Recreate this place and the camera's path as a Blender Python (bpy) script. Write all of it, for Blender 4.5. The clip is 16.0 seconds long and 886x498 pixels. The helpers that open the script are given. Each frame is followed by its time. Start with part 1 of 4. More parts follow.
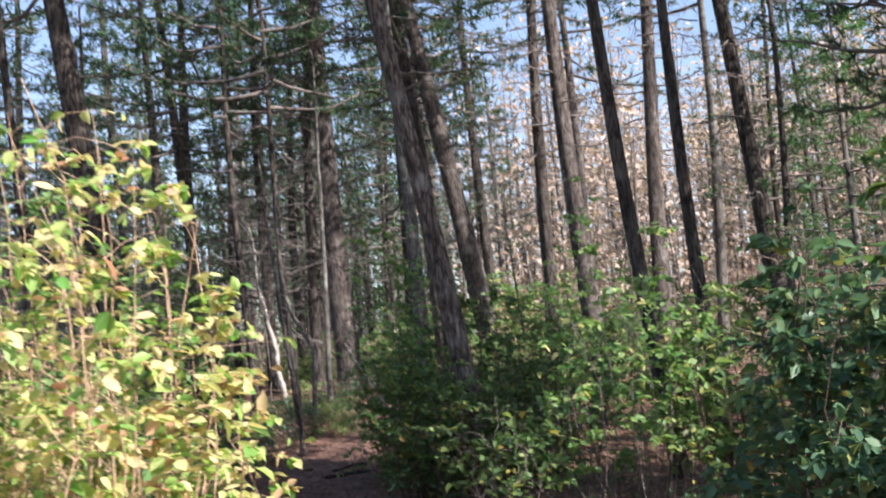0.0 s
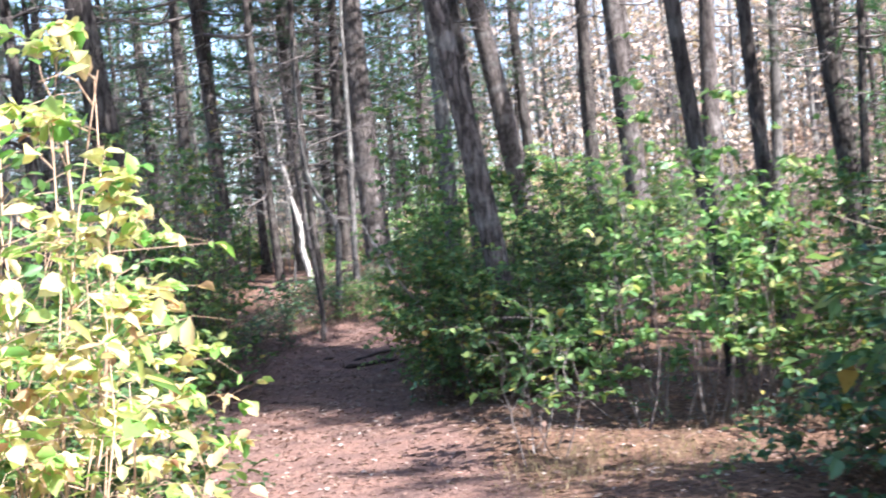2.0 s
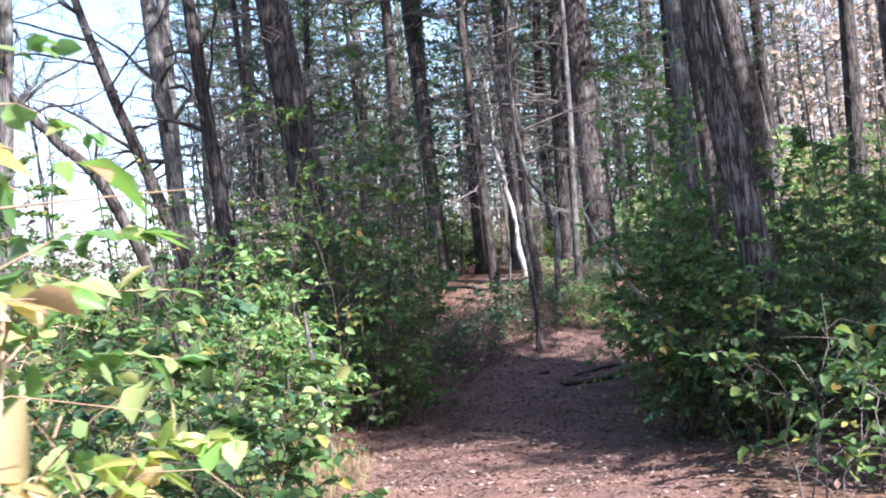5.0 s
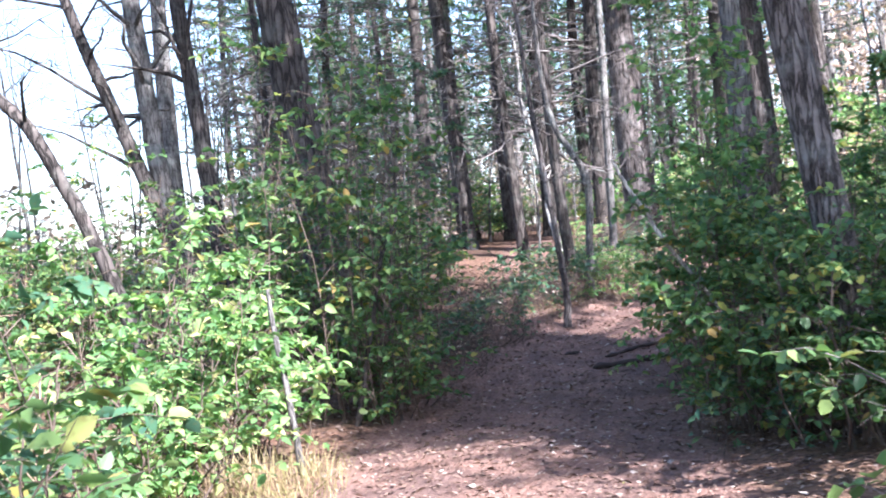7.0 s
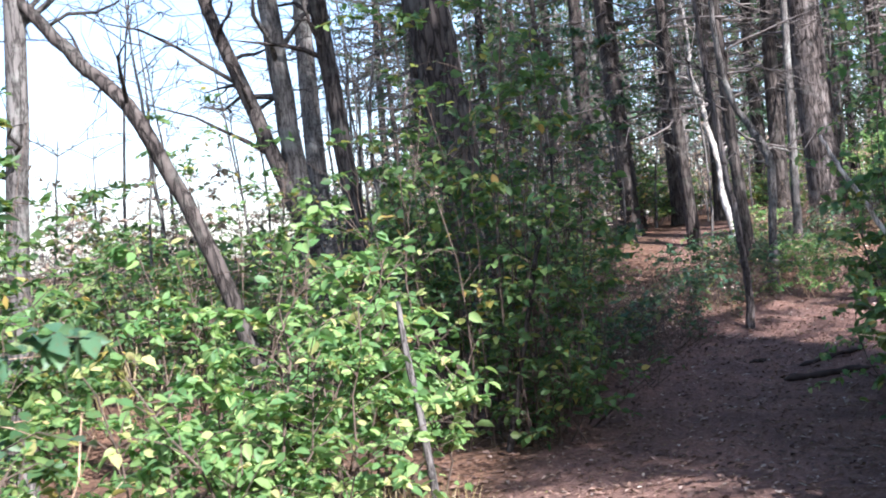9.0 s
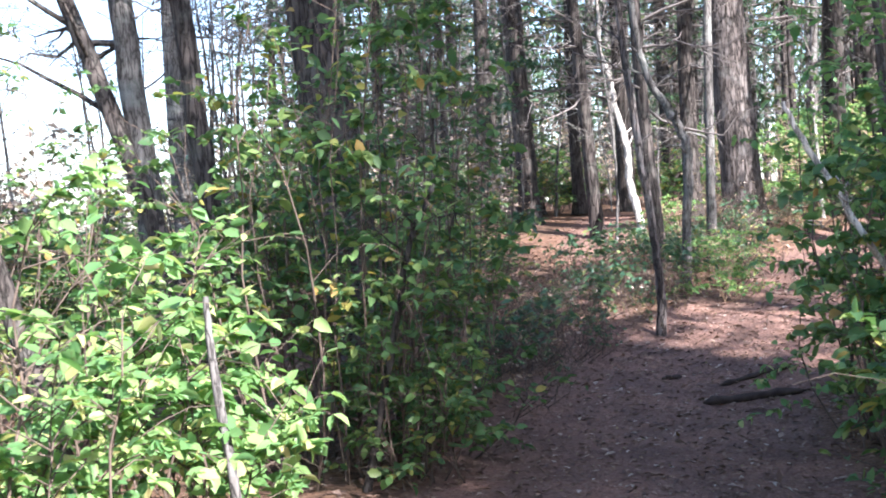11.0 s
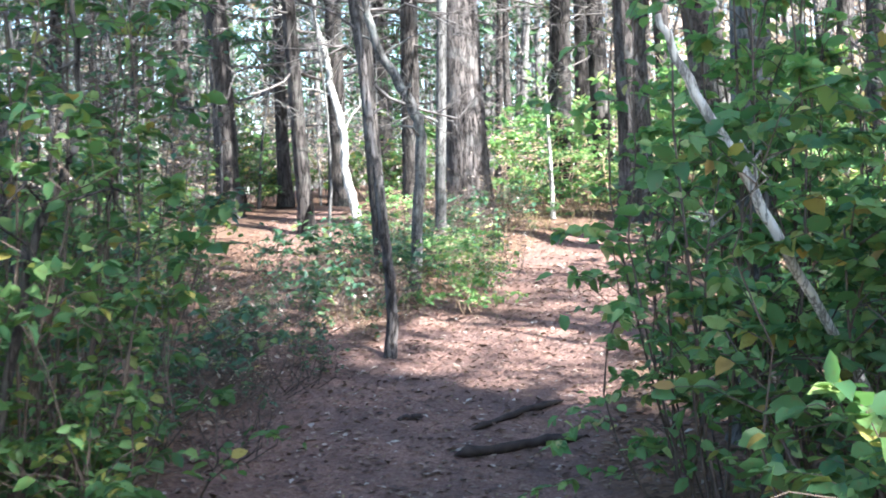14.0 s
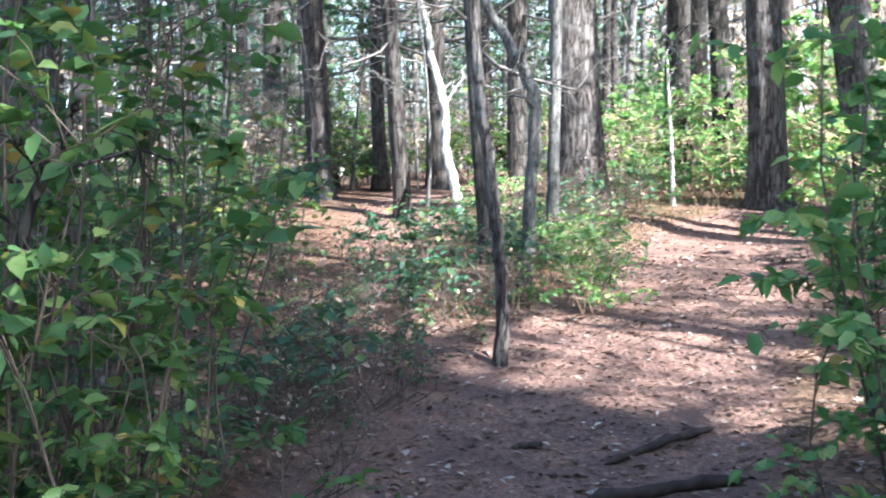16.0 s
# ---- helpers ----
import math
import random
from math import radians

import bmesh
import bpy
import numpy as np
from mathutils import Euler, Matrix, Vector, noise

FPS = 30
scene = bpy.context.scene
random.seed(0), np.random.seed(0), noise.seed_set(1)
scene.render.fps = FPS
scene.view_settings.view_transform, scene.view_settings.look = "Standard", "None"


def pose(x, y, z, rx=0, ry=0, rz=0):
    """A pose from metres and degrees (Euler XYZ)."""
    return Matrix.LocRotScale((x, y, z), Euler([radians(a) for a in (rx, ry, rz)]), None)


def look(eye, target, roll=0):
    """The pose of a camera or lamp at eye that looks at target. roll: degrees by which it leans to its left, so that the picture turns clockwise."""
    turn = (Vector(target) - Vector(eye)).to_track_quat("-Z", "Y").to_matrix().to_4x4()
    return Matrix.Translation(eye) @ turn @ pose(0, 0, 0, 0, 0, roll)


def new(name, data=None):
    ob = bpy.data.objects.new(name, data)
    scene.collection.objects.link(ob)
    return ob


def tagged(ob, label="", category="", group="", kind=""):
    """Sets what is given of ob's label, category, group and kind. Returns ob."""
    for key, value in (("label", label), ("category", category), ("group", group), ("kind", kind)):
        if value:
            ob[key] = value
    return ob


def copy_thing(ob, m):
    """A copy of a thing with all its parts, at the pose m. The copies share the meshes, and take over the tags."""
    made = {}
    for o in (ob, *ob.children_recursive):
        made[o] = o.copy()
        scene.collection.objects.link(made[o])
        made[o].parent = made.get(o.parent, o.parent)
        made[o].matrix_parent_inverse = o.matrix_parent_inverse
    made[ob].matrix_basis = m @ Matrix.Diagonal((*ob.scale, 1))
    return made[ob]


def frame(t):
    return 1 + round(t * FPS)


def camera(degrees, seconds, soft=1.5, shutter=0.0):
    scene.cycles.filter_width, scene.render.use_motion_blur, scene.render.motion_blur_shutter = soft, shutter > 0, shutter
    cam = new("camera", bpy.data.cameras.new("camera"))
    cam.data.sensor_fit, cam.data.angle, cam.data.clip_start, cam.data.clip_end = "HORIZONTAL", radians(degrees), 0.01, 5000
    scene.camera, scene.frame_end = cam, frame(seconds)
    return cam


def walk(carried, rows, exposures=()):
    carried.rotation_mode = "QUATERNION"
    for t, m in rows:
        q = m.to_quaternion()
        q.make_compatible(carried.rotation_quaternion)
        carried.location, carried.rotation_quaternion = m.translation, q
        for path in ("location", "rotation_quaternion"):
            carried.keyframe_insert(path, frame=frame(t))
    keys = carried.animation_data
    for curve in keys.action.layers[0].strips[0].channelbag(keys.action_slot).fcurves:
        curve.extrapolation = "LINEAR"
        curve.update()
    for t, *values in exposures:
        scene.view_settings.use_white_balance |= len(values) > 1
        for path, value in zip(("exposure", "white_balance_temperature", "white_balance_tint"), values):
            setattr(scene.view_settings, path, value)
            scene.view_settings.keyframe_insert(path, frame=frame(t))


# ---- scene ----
cam = camera(38.0, 16.0, soft=1.9, shutter=0.4)
# seconds, eye, turn in degrees
ROWS = [
    (0.0, 0.074, 0.213, 1.479, 96.01, 4.74, -0.11),
    (0.5, 0.130, 0.747, 1.511, 93.70, 4.09, -1.87),
    (1.0, 0.206, 1.083, 1.488, 92.13, 6.86, -3.32),
    (1.5, 0.237, 1.434, 1.599, 91.33, 5.33, -1.61),
    (2.0, 0.196, 1.898, 1.627, 90.41, 4.68, 1.64),
    (2.5, 0.128, 2.389, 1.605, 90.33, 4.57, 6.02),
    (3.0, 0.075, 2.801, 1.629, 90.77, 4.66, 10.72),
    (3.5, 0.003, 3.186, 1.609, 91.05, 1.27, 11.25),
    (4.0, 0.003, 3.655, 1.633, 91.46, 4.72, 11.00),
    (6.5, -0.081, 5.949, 1.534, 90.17, 3.89, 12.65),
    (7.0, -0.118, 6.510, 1.555, 89.96, 4.97, 13.50),
    (7.5, -0.230, 6.948, 1.576, 89.82, 4.50, 17.58),
    (8.0, -0.338, 7.213, 1.606, 89.69, 6.19, 20.50),
    (10.5, -0.765, 9.351, 1.673, 89.62, 2.02, 18.98),
    (11.0, -0.893, 9.768, 1.648, 88.68, 3.14, 16.10),
    (11.5, -0.981, 10.166, 1.639, 88.94, 3.06, 16.54),
    (12.0, -1.127, 10.506, 1.615, 88.46, 3.34, 16.45),
    (12.5, -1.242, 10.804, 1.618, 88.49, 3.21, 15.27),
    (13.0, -1.284, 11.190, 1.603, 88.87, 2.04, 13.22),
    (13.5, -1.369, 11.594, 1.585, 88.32, 0.74, 8.69),
    (14.0, -1.388, 12.046, 1.595, 88.02, 1.30, 2.79),
    (14.5, -1.423, 12.384, 1.595, 88.87, 2.70, 3.30),
    (15.0, -1.562, 12.836, 1.556, 88.49, 0.85, 4.88),
    (15.5, -1.600, 13.172, 1.554, 88.13, 2.04, 5.49),
    (16.0, -1.611, 13.393, 1.562, 87.47, 0.49, 7.01),
]
EXPOSURES = [
    (0.0, 1.25, 6400, 19), (0.5, 1.80, 5850, 16), (1.0, 2.20, 5850, 15), (1.5, 2.25, 5850, 16), (2.0, 2.15, 5850, 18), (2.5, 1.80, 5850, 20), (3.0, 1.4, 5850, 22), (3.5, 1.38, 5850, 22), (4.0, 1.5, 5850, 22),
    (6.5, 2.3, 5600, 20), (7.0, 2.45, 5600, 20), (7.5, 2.15, 5650, 20), (8.0, 1.60, 5700, 20), (10.5, 2.10, 5900, 19), (11.5, 2.5, 5850, 18), (12.5, 2.75, 5750, 16), (14.0, 2.78, 5650, 9), (15.0, 2.76, 5650, 9), (16.0, 2.67, 5600, 9),
]
walk(cam, [(t, pose(x, y, z, rx, ry, rz)) for t, x, y, z, rx, ry, rz in ROWS], EXPOSURES)

# ---- world and sun ----
SUN_AZ, SUN_EL = (0.82, -0.57), 38.0
world = bpy.data.worlds.new("sky")
scene.world = world
world.use_nodes = True
sky = world.node_tree.nodes.new("ShaderNodeTexSky")
sky.sky_type, sky.sun_disc = "NISHITA", False
sky.sun_elevation, sky.sun_rotation = radians(SUN_EL), math.atan2(SUN_AZ[0], SUN_AZ[1])
sky.dust_density = 1.0
world.node_tree.links.new(sky.outputs[0], world.node_tree.nodes["Background"].inputs[0])
world.node_tree.nodes["Background"].inputs[1].default_value = 0.105
sun = new("sun", bpy.data.lights.new("sun", "SUN"))
sun.data.energy, sun.data.angle, sun.data.color = 5.0, radians(0.53), (1.0, 0.95, 0.88)
sun.matrix_world = look((SUN_AZ[0] * 30, SUN_AZ[1] * 30, 30 * math.tan(radians(SUN_EL))), (0, 0, 0))


# ---- materials ----
def material(name):
    m = bpy.data.materials.new(name)
    m.use_nodes = True
    nt = m.node_tree
    return m, nt, nt.nodes["Principled BSDF"], nt.nodes["Material Output"]


def node(nt, kind, **inputs):
    n = nt.nodes.new(kind)
    for key, value in inputs.items():
        n.inputs[key.replace("_", " ")].default_value = value
    return n


def ramp(nt, factor, stops):
    r = nt.nodes.new("ShaderNodeValToRGB")
    while len(r.color_ramp.elements) < len(stops):
        r.color_ramp.elements.new(0.5)
    for e, (p, c) in zip(r.color_ramp.elements, stops):
        e.position, e.color = p, (*c, 1)
    nt.links.new(factor, r.inputs[0])
    return r.outputs[0]


def mixed(nt, factor, a, b, mode="MIX"):
    m = nt.nodes.new("ShaderNodeMix")
    m.data_type, m.blend_type = "RGBA", mode
    for socket, value in ((m.inputs[0], factor), (m.inputs[6], a), (m.inputs[7], b)):
        if isinstance(value, (int, float)):
            socket.default_value = value
        elif isinstance(value, tuple):
            socket.default_value = (*value, 1)
        else:
            nt.links.new(value, socket)
    return m.outputs[2]


def bumped(nt, bsdf, height, strength, distance=0.02):
    b = node(nt, "ShaderNodeBump", Strength=strength, Distance=distance)
    nt.links.new(height, b.inputs["Height"])
    nt.links.new(b.outputs[0], bsdf.inputs["Normal"])


def leaf_material(name, stops, through_light=0.45, rough=0.42):
    m, nt, bsdf, out = material(name)
    geo, info = nt.nodes.new("ShaderNodeNewGeometry"), nt.nodes.new("ShaderNodeObjectInfo")
    add = node(nt, "ShaderNodeMath")
    add.operation = "ADD"
    nt.links.new(geo.outputs["Random Per Island"], add.inputs[0])
    nt.links.new(info.outputs["Random"], add.inputs[1])
    fract = node(nt, "ShaderNodeMath")
    fract.operation = "FRACT"
    nt.links.new(add.outputs[0], fract.inputs[0])
    colour = ramp(nt, fract.outputs[0], stops)
    coord = nt.nodes.new("ShaderNodeTexCoord")
    spots = node(nt, "ShaderNodeTexNoise", Scale=60.0, Detail=3.0)
    nt.links.new(coord.outputs["Object"], spots.inputs["Vector"])
    colour = mixed(nt, ramp(nt, spots.outputs[0], [(0.55, (0, 0, 0)), (0.75, (0.5, 0.5, 0.5))]), colour, (0.16, 0.09, 0.03))
    bsdf.inputs["Roughness"].default_value = rough
    bsdf.inputs["Specular IOR Level"].default_value = 0.28
    nt.links.new(colour, bsdf.inputs["Base Color"])
    trans = nt.nodes.new("ShaderNodeBsdfTranslucent")
    nt.links.new(mixed(nt, 1.0, colour, (0.95, 1.05, 0.7), "MULTIPLY"), trans.inputs["Color"])
    mix = node(nt, "ShaderNodeMixShader", Fac=through_light)
    nt.links.new(bsdf.outputs[0], mix.inputs[1])
    nt.links.new(trans.outputs[0], mix.inputs[2])
    nt.links.new(mix.outputs[0], out.inputs[0])
    return m


def bark_material(name, dark, light, ridge=9.0, bump=0.8, lichen=(0.42, 0.43, 0.38), lichen_amount=0.5):
    m, nt, bsdf, out = material(name)
    coord = nt.nodes.new("ShaderNodeTexCoord")
    mapping = nt.nodes.new("ShaderNodeMapping")
    mapping.inputs["Scale"].default_value = (1, 1, 0.16)
    nt.links.new(coord.outputs["Object"], mapping.inputs[0])
    cracks = node(nt, "ShaderNodeTexVoronoi", Scale=ridge * 2.2)
    cracks.feature = "DISTANCE_TO_EDGE"
    warp = node(nt, "ShaderNodeTexNoise", Scale=ridge, Detail=6.0, Roughness=0.65)
    nt.links.new(mapping.outputs[0], warp.inputs["Vector"])
    nt.links.new(mixed(nt, 0.12, mapping.outputs[0], warp.outputs["Color"]), cracks.inputs["Vector"])
    grain = ramp(nt, warp.outputs[0], [(0.3, dark), (0.72, light)])
    split = ramp(nt, cracks.outputs["Distance"], [(0.0, (0.25, 0.25, 0.25)), (0.16, (1, 1, 1))])
    colour = mixed(nt, 1.0, grain, split, "MULTIPLY")
    patch = node(nt, "ShaderNodeTexNoise", Scale=3.2, Detail=7.0, Roughness=0.7)
    nt.links.new(coord.outputs["Object"], patch.inputs["Vector"])
    colour = mixed(nt, ramp(nt, patch.outputs[0], [(0.52, (0, 0, 0)), (0.66, (lichen_amount,) * 3)]), colour, lichen)
    nt.links.new(colour, bsdf.inputs["Base Color"])
    bsdf.inputs["Roughness"].default_value = 0.9
    bsdf.inputs["Specular IOR Level"].default_value = 0.15
    bumped(nt, bsdf, mixed(nt, 0.4, split, warp.outputs["Color"]), bump, 0.03)
    return m


def twig_material(name, dark, light):
    m, nt, bsdf, out = material(name)
    coord = nt.nodes.new("ShaderNodeTexCoord")
    n = node(nt, "ShaderNodeTexNoise", Scale=14.0, Detail=5.0)
    nt.links.new(coord.outputs["Object"], n.inputs["Vector"])
    nt.links.new(ramp(nt, n.outputs[0], [(0.3, dark), (0.7, light)]), bsdf.inputs["Base Color"])
    bsdf.inputs["Roughness"].default_value = 0.8
    bsdf.inputs["Specular IOR Level"].default_value = 0.2
    bumped(nt, bsdf, n.outputs[0], 0.4, 0.005)
    return m


GREEN = [(0.0, (0.055, 0.125, 0.05)), (0.35, (0.095, 0.185, 0.07)), (0.7, (0.15, 0.26, 0.085)), (0.9, (0.24, 0.32, 0.10)), (0.97, (0.42, 0.37, 0.10)), (1.0, (0.36, 0.22, 0.07))]
# lighter green for shrubs in the sun: sunlight put into the leaf colour
SUNGREEN = [(0.0, (0.11, 0.24, 0.09)), (0.5, (0.20, 0.36, 0.125)), (0.85, (0.33, 0.47, 0.17)), (0.95, (0.50, 0.52, 0.21)), (1.0, (0.60, 0.50, 0.24))]
# greens darkened to carry the shade that these shrubs stand in
SHADEGREEN = [(0.0, (0.045, 0.11, 0.065)), (0.5, (0.08, 0.17, 0.09)), (0.85, (0.12, 0.22, 0.10)), (0.95, (0.24, 0.27, 0.09)), (1.0, (0.36, 0.30, 0.08))]
AUTUMN = [(0.0, (0.14, 0.36, 0.08)), (0.25, (0.36, 0.52, 0.14)), (0.42, (0.52, 0.60, 0.24)), (0.6, (0.76, 0.70, 0.33)), (0.8, (0.80, 0.66, 0.38)), (0.93, (0.68, 0.46, 0.28)), (1.0, (0.45, 0.22, 0.14))]
RUSSET = [(0.0, (0.28, 0.20, 0.14)), (0.4, (0.46, 0.34, 0.26)), (0.7, (0.58, 0.45, 0.37)), (1.0, (0.64, 0.54, 0.45))]
leaf_green = leaf_material("leaf_green", GREEN)
leaf_sunlit = leaf_material("leaf_sunlit", SUNGREEN, 0.5)
leaf_shaded = leaf_material("leaf_shaded", SHADEGREEN, 0.35)
leaf_autumn = leaf_material("leaf_autumn", AUTUMN, 0.5)
leaf_russet = leaf_material("leaf_russet", RUSSET, 0.3, 0.7)
litter_mat = leaf_material("leaf_litter", [(0.0, (0.09, 0.055, 0.045)), (0.5, (0.19, 0.12, 0.09)), (0.85, (0.30, 0.20, 0.15)), (1.0, (0.50, 0.43, 0.36))], 0.1, 0.75)
needle_mat = leaf_material("pine_needles", [(0.0, (0.03, 0.075, 0.04)), (0.6, (0.05, 0.115, 0.055)), (0.9, (0.085, 0.15, 0.06)), (1.0, (0.20, 0.13, 0.07))], 0.3, 0.5)
fern_mat = leaf_material("soft_needles", [(0.0, (0.06, 0.16, 0.06)), (0.6, (0.10, 0.25, 0.09)), (1.0, (0.18, 0.32, 0.10))], 0.4, 0.5)
grass_mat = leaf_material("dry_grass", [(0.0, (0.16, 0.18, 0.05)), (0.4, (0.34, 0.27, 0.13)), (1.0, (0.50, 0.40, 0.24))], 0.3, 0.7)
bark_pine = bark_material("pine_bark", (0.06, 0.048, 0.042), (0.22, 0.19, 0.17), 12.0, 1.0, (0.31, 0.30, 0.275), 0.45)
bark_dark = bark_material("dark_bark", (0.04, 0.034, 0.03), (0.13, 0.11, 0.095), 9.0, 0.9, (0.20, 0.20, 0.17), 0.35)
bark_grey = bark_material("grey_bark", (0.085, 0.078, 0.07), (0.22, 0.205, 0.185), 13.0, 0.5, (0.32, 0.335, 0.295), 0.6)
bark_pale = bark_material("pale_dead_wood", (0.36, 0.33, 0.28), (0.62, 0.58, 0.51), 16.0, 0.35, (0.66, 0.64, 0.58), 0.4)
twig_grey = twig_material("grey_twig", (0.085, 0.07, 0.062), (0.23, 0.205, 0.185))
twig_brown = twig_material("brown_twig", (0.06, 0.045, 0.035), (0.16, 0.12, 0.09))
twig_tan = twig_material("tan_stalk", (0.30, 0.19, 0.12), (0.52, 0.38, 0.26))
stick_mat = twig_material("wet_dark_wood", (0.025, 0.018, 0.015), (0.075, 0.055, 0.045))


def ground_material():
    m, nt, bsdf, out = material("forest_floor")
    coord = nt.nodes.new("ShaderNodeTexCoord")
    pos = coord.outputs["Object"]
    fine = node(nt, "ShaderNodeTexNoise", Scale=42.0, Detail=8.0, Roughness=0.75)
    broad = node(nt, "ShaderNodeTexNoise", Scale=1.7, Detail=6.0, Roughness=0.6)
    flakes = node(nt, "ShaderNodeTexVoronoi", Scale=28.0, Randomness=1.0)
    mapping = nt.nodes.new("ShaderNodeMapping")
    mapping.inputs["Scale"].default_value = (70, 14, 1)
    mapping.inputs["Rotation"].default_value = (0, 0, 0.6)
    nt.links.new(pos, mapping.inputs[0])
    needles = node(nt, "ShaderNodeTexNoise", Scale=1.0, Detail=4.0, Distortion=1.5)
    nt.links.new(mapping.outputs[0], needles.inputs["Vector"])
    for n in (fine, broad, flakes):
        nt.links.new(pos, n.inputs["Vector"])
    path_colour = ramp(nt, fine.outputs[0], [(0.28, (0.075, 0.045, 0.036)), (0.5, (0.22, 0.126, 0.093)), (0.75, (0.42, 0.272, 0.208))])
    path_colour = mixed(nt, ramp(nt, needles.outputs[0], [(0.5, (0, 0, 0)), (0.7, (0.6, 0.6, 0.6))]), path_colour, (0.34, 0.22, 0.17))
    path_colour = mixed(nt, ramp(nt, broad.outputs[0], [(0.36, (0.75, 0.75, 0.75)), (0.58, (0, 0, 0))]), path_colour, (0.12, 0.08, 0.068))
    litter = mixed(nt, ramp(nt, flakes.outputs["Color"], [(0.2, (0, 0, 0)), (0.8, (1, 1, 1))]), (0.08, 0.047, 0.033), (0.24, 0.14, 0.09))
    litter = mixed(nt, ramp(nt, broad.outputs[0], [(0.45, (0, 0, 0)), (0.62, (0.7, 0.7, 0.7))]), litter, (0.115, 0.08, 0.05))
    worn = nt.nodes.new("ShaderNodeAttribute")
    worn.attribute_name = "worn"
    edge = mixed(nt, 0.35, worn.outputs["Fac"], broad.outputs[0])
    colour = mixed(nt, ramp(nt, edge, [(0.32, (0, 0, 0)), (0.55, (1, 1, 1))]), litter, path_colour)
    nt.links.new(colour, bsdf.inputs["Base Color"])
    bsdf.inputs["Roughness"].default_value = 0.95
    bsdf.inputs["Specular IOR Level"].default_value = 0.1
    bumped(nt, bsdf, mixed(nt, 0.5, fine.outputs["Color"], flakes.outputs["Distance"]), 0.9, 0.03)
    return m


# ---- mesh helpers ----
rng = np.random.default_rng(7)


class Soup:
    """Collects vertices and faces of one mesh."""

    def __init__(self):
        self.v, self.f, self.n = [], {3: [], 4: []}, 0

    def add(self, verts, faces):
        self.v.append(verts)
        self.f[faces.shape[1]].append(faces + self.n)
        self.n += len(verts)

    def mesh(self, name, smooth=False):
        me = bpy.data.meshes.new(name)
        verts = np.concatenate(self.v)
        tris = np.concatenate(self.f[3]) if self.f[3] else np.zeros((0, 3), int)
        quads = np.concatenate(self.f[4]) if self.f[4] else np.zeros((0, 4), int)
        me.vertices.add(len(verts))
        me.vertices.foreach_set("co", verts.astype(np.float32).ravel())
        loops = np.concatenate([tris.ravel(), quads.ravel()]).astype(np.int32)
        me.loops.add(len(loops))
        me.loops.foreach_set("vertex_index", loops)
        starts = np.concatenate([np.arange(len(tris)) * 3, len(tris) * 3 + np.arange(len(quads)) * 4]).astype(np.int32)
        me.polygons.add(len(starts))
        me.polygons.foreach_set("loop_start", starts)
        if smooth:
            me.polygons.foreach_set("use_smooth", np.ones(len(starts), bool))
        me.update(calc_edges=True)
        return me


def unit(v):
    return v / np.maximum(np.linalg.norm(v, axis=-1, keepdims=True), 1e-9)


def tube(soup, points, radii, sides=5, rough=0.0, seed=0.0, flare=0.0):
    """A tapered tube along points, capped at its end by its taper; rough: share of the radius by which its skin is uneven."""
    pts, radii = np.asarray(points, float), np.asarray(radii, float)
    way = unit(np.gradient(pts, axis=0))
    ref = np.where(np.abs(way[:, 2:3]) > 0.9, [[1.0, 0, 0]], [[0, 0, 1.0]])
    side = unit(np.cross(way, ref))
    other = np.cross(way, side)
    a = np.linspace(0, 2 * np.pi, sides, endpoint=False)
    skin = radii[:, None] * np.ones(sides)
    if rough:
        k = np.arange(len(pts))[:, None]
        skin *= 1 + rough * (0.6 * np.sin(a * 5 + seed + 0.5 * np.sin(k * 0.7 + seed)) + 0.5 * np.sin(a * 3 - seed * 2 + k * 0.35) + 0.45 * np.sin(a * 9 + k * 0.9 + seed))
    if flare:
        k = np.arange(len(pts))[:, None]
        skin *= 1 + flare * np.exp(-k * 0.9) * (1 + 0.45 * np.sin(a * 4 + seed))
    ring = pts[:, None] + skin[..., None] * (np.cos(a)[None, :, None] * side[:, None] + np.sin(a)[None, :, None] * other[:, None])
    i = np.arange(len(pts) - 1)[:, None] * sides
    j = np.arange(sides)
    faces = np.stack([i + j, i + (j + 1) % sides, i + sides + (j + 1) % sides, i + sides + j], -1).reshape(-1, 4)
    soup.add(ring.reshape(-1, 3), faces)


LEAF_V = np.array([(0, 0, 0), (0, 0.5, -0.05), (0, 1, -0.16), (-0.27, 0.28, 0.06), (-0.25, 0.66, 0.01), (0.27, 0.28, 0.06), (0.25, 0.66, 0.01)])
LEAF_F = np.array([(0, 1, 3), (1, 4, 3), (1, 2, 4), (0, 5, 1), (1, 5, 6), (1, 6, 2)])
SLIM_V = np.array([(0, 0, 0), (-0.26, 0.45, 0.04), (0, 1, -0.12), (0.26, 0.45, 0.04)])
SLIM_F = np.array([(0, 2, 1), (0, 3, 2)])


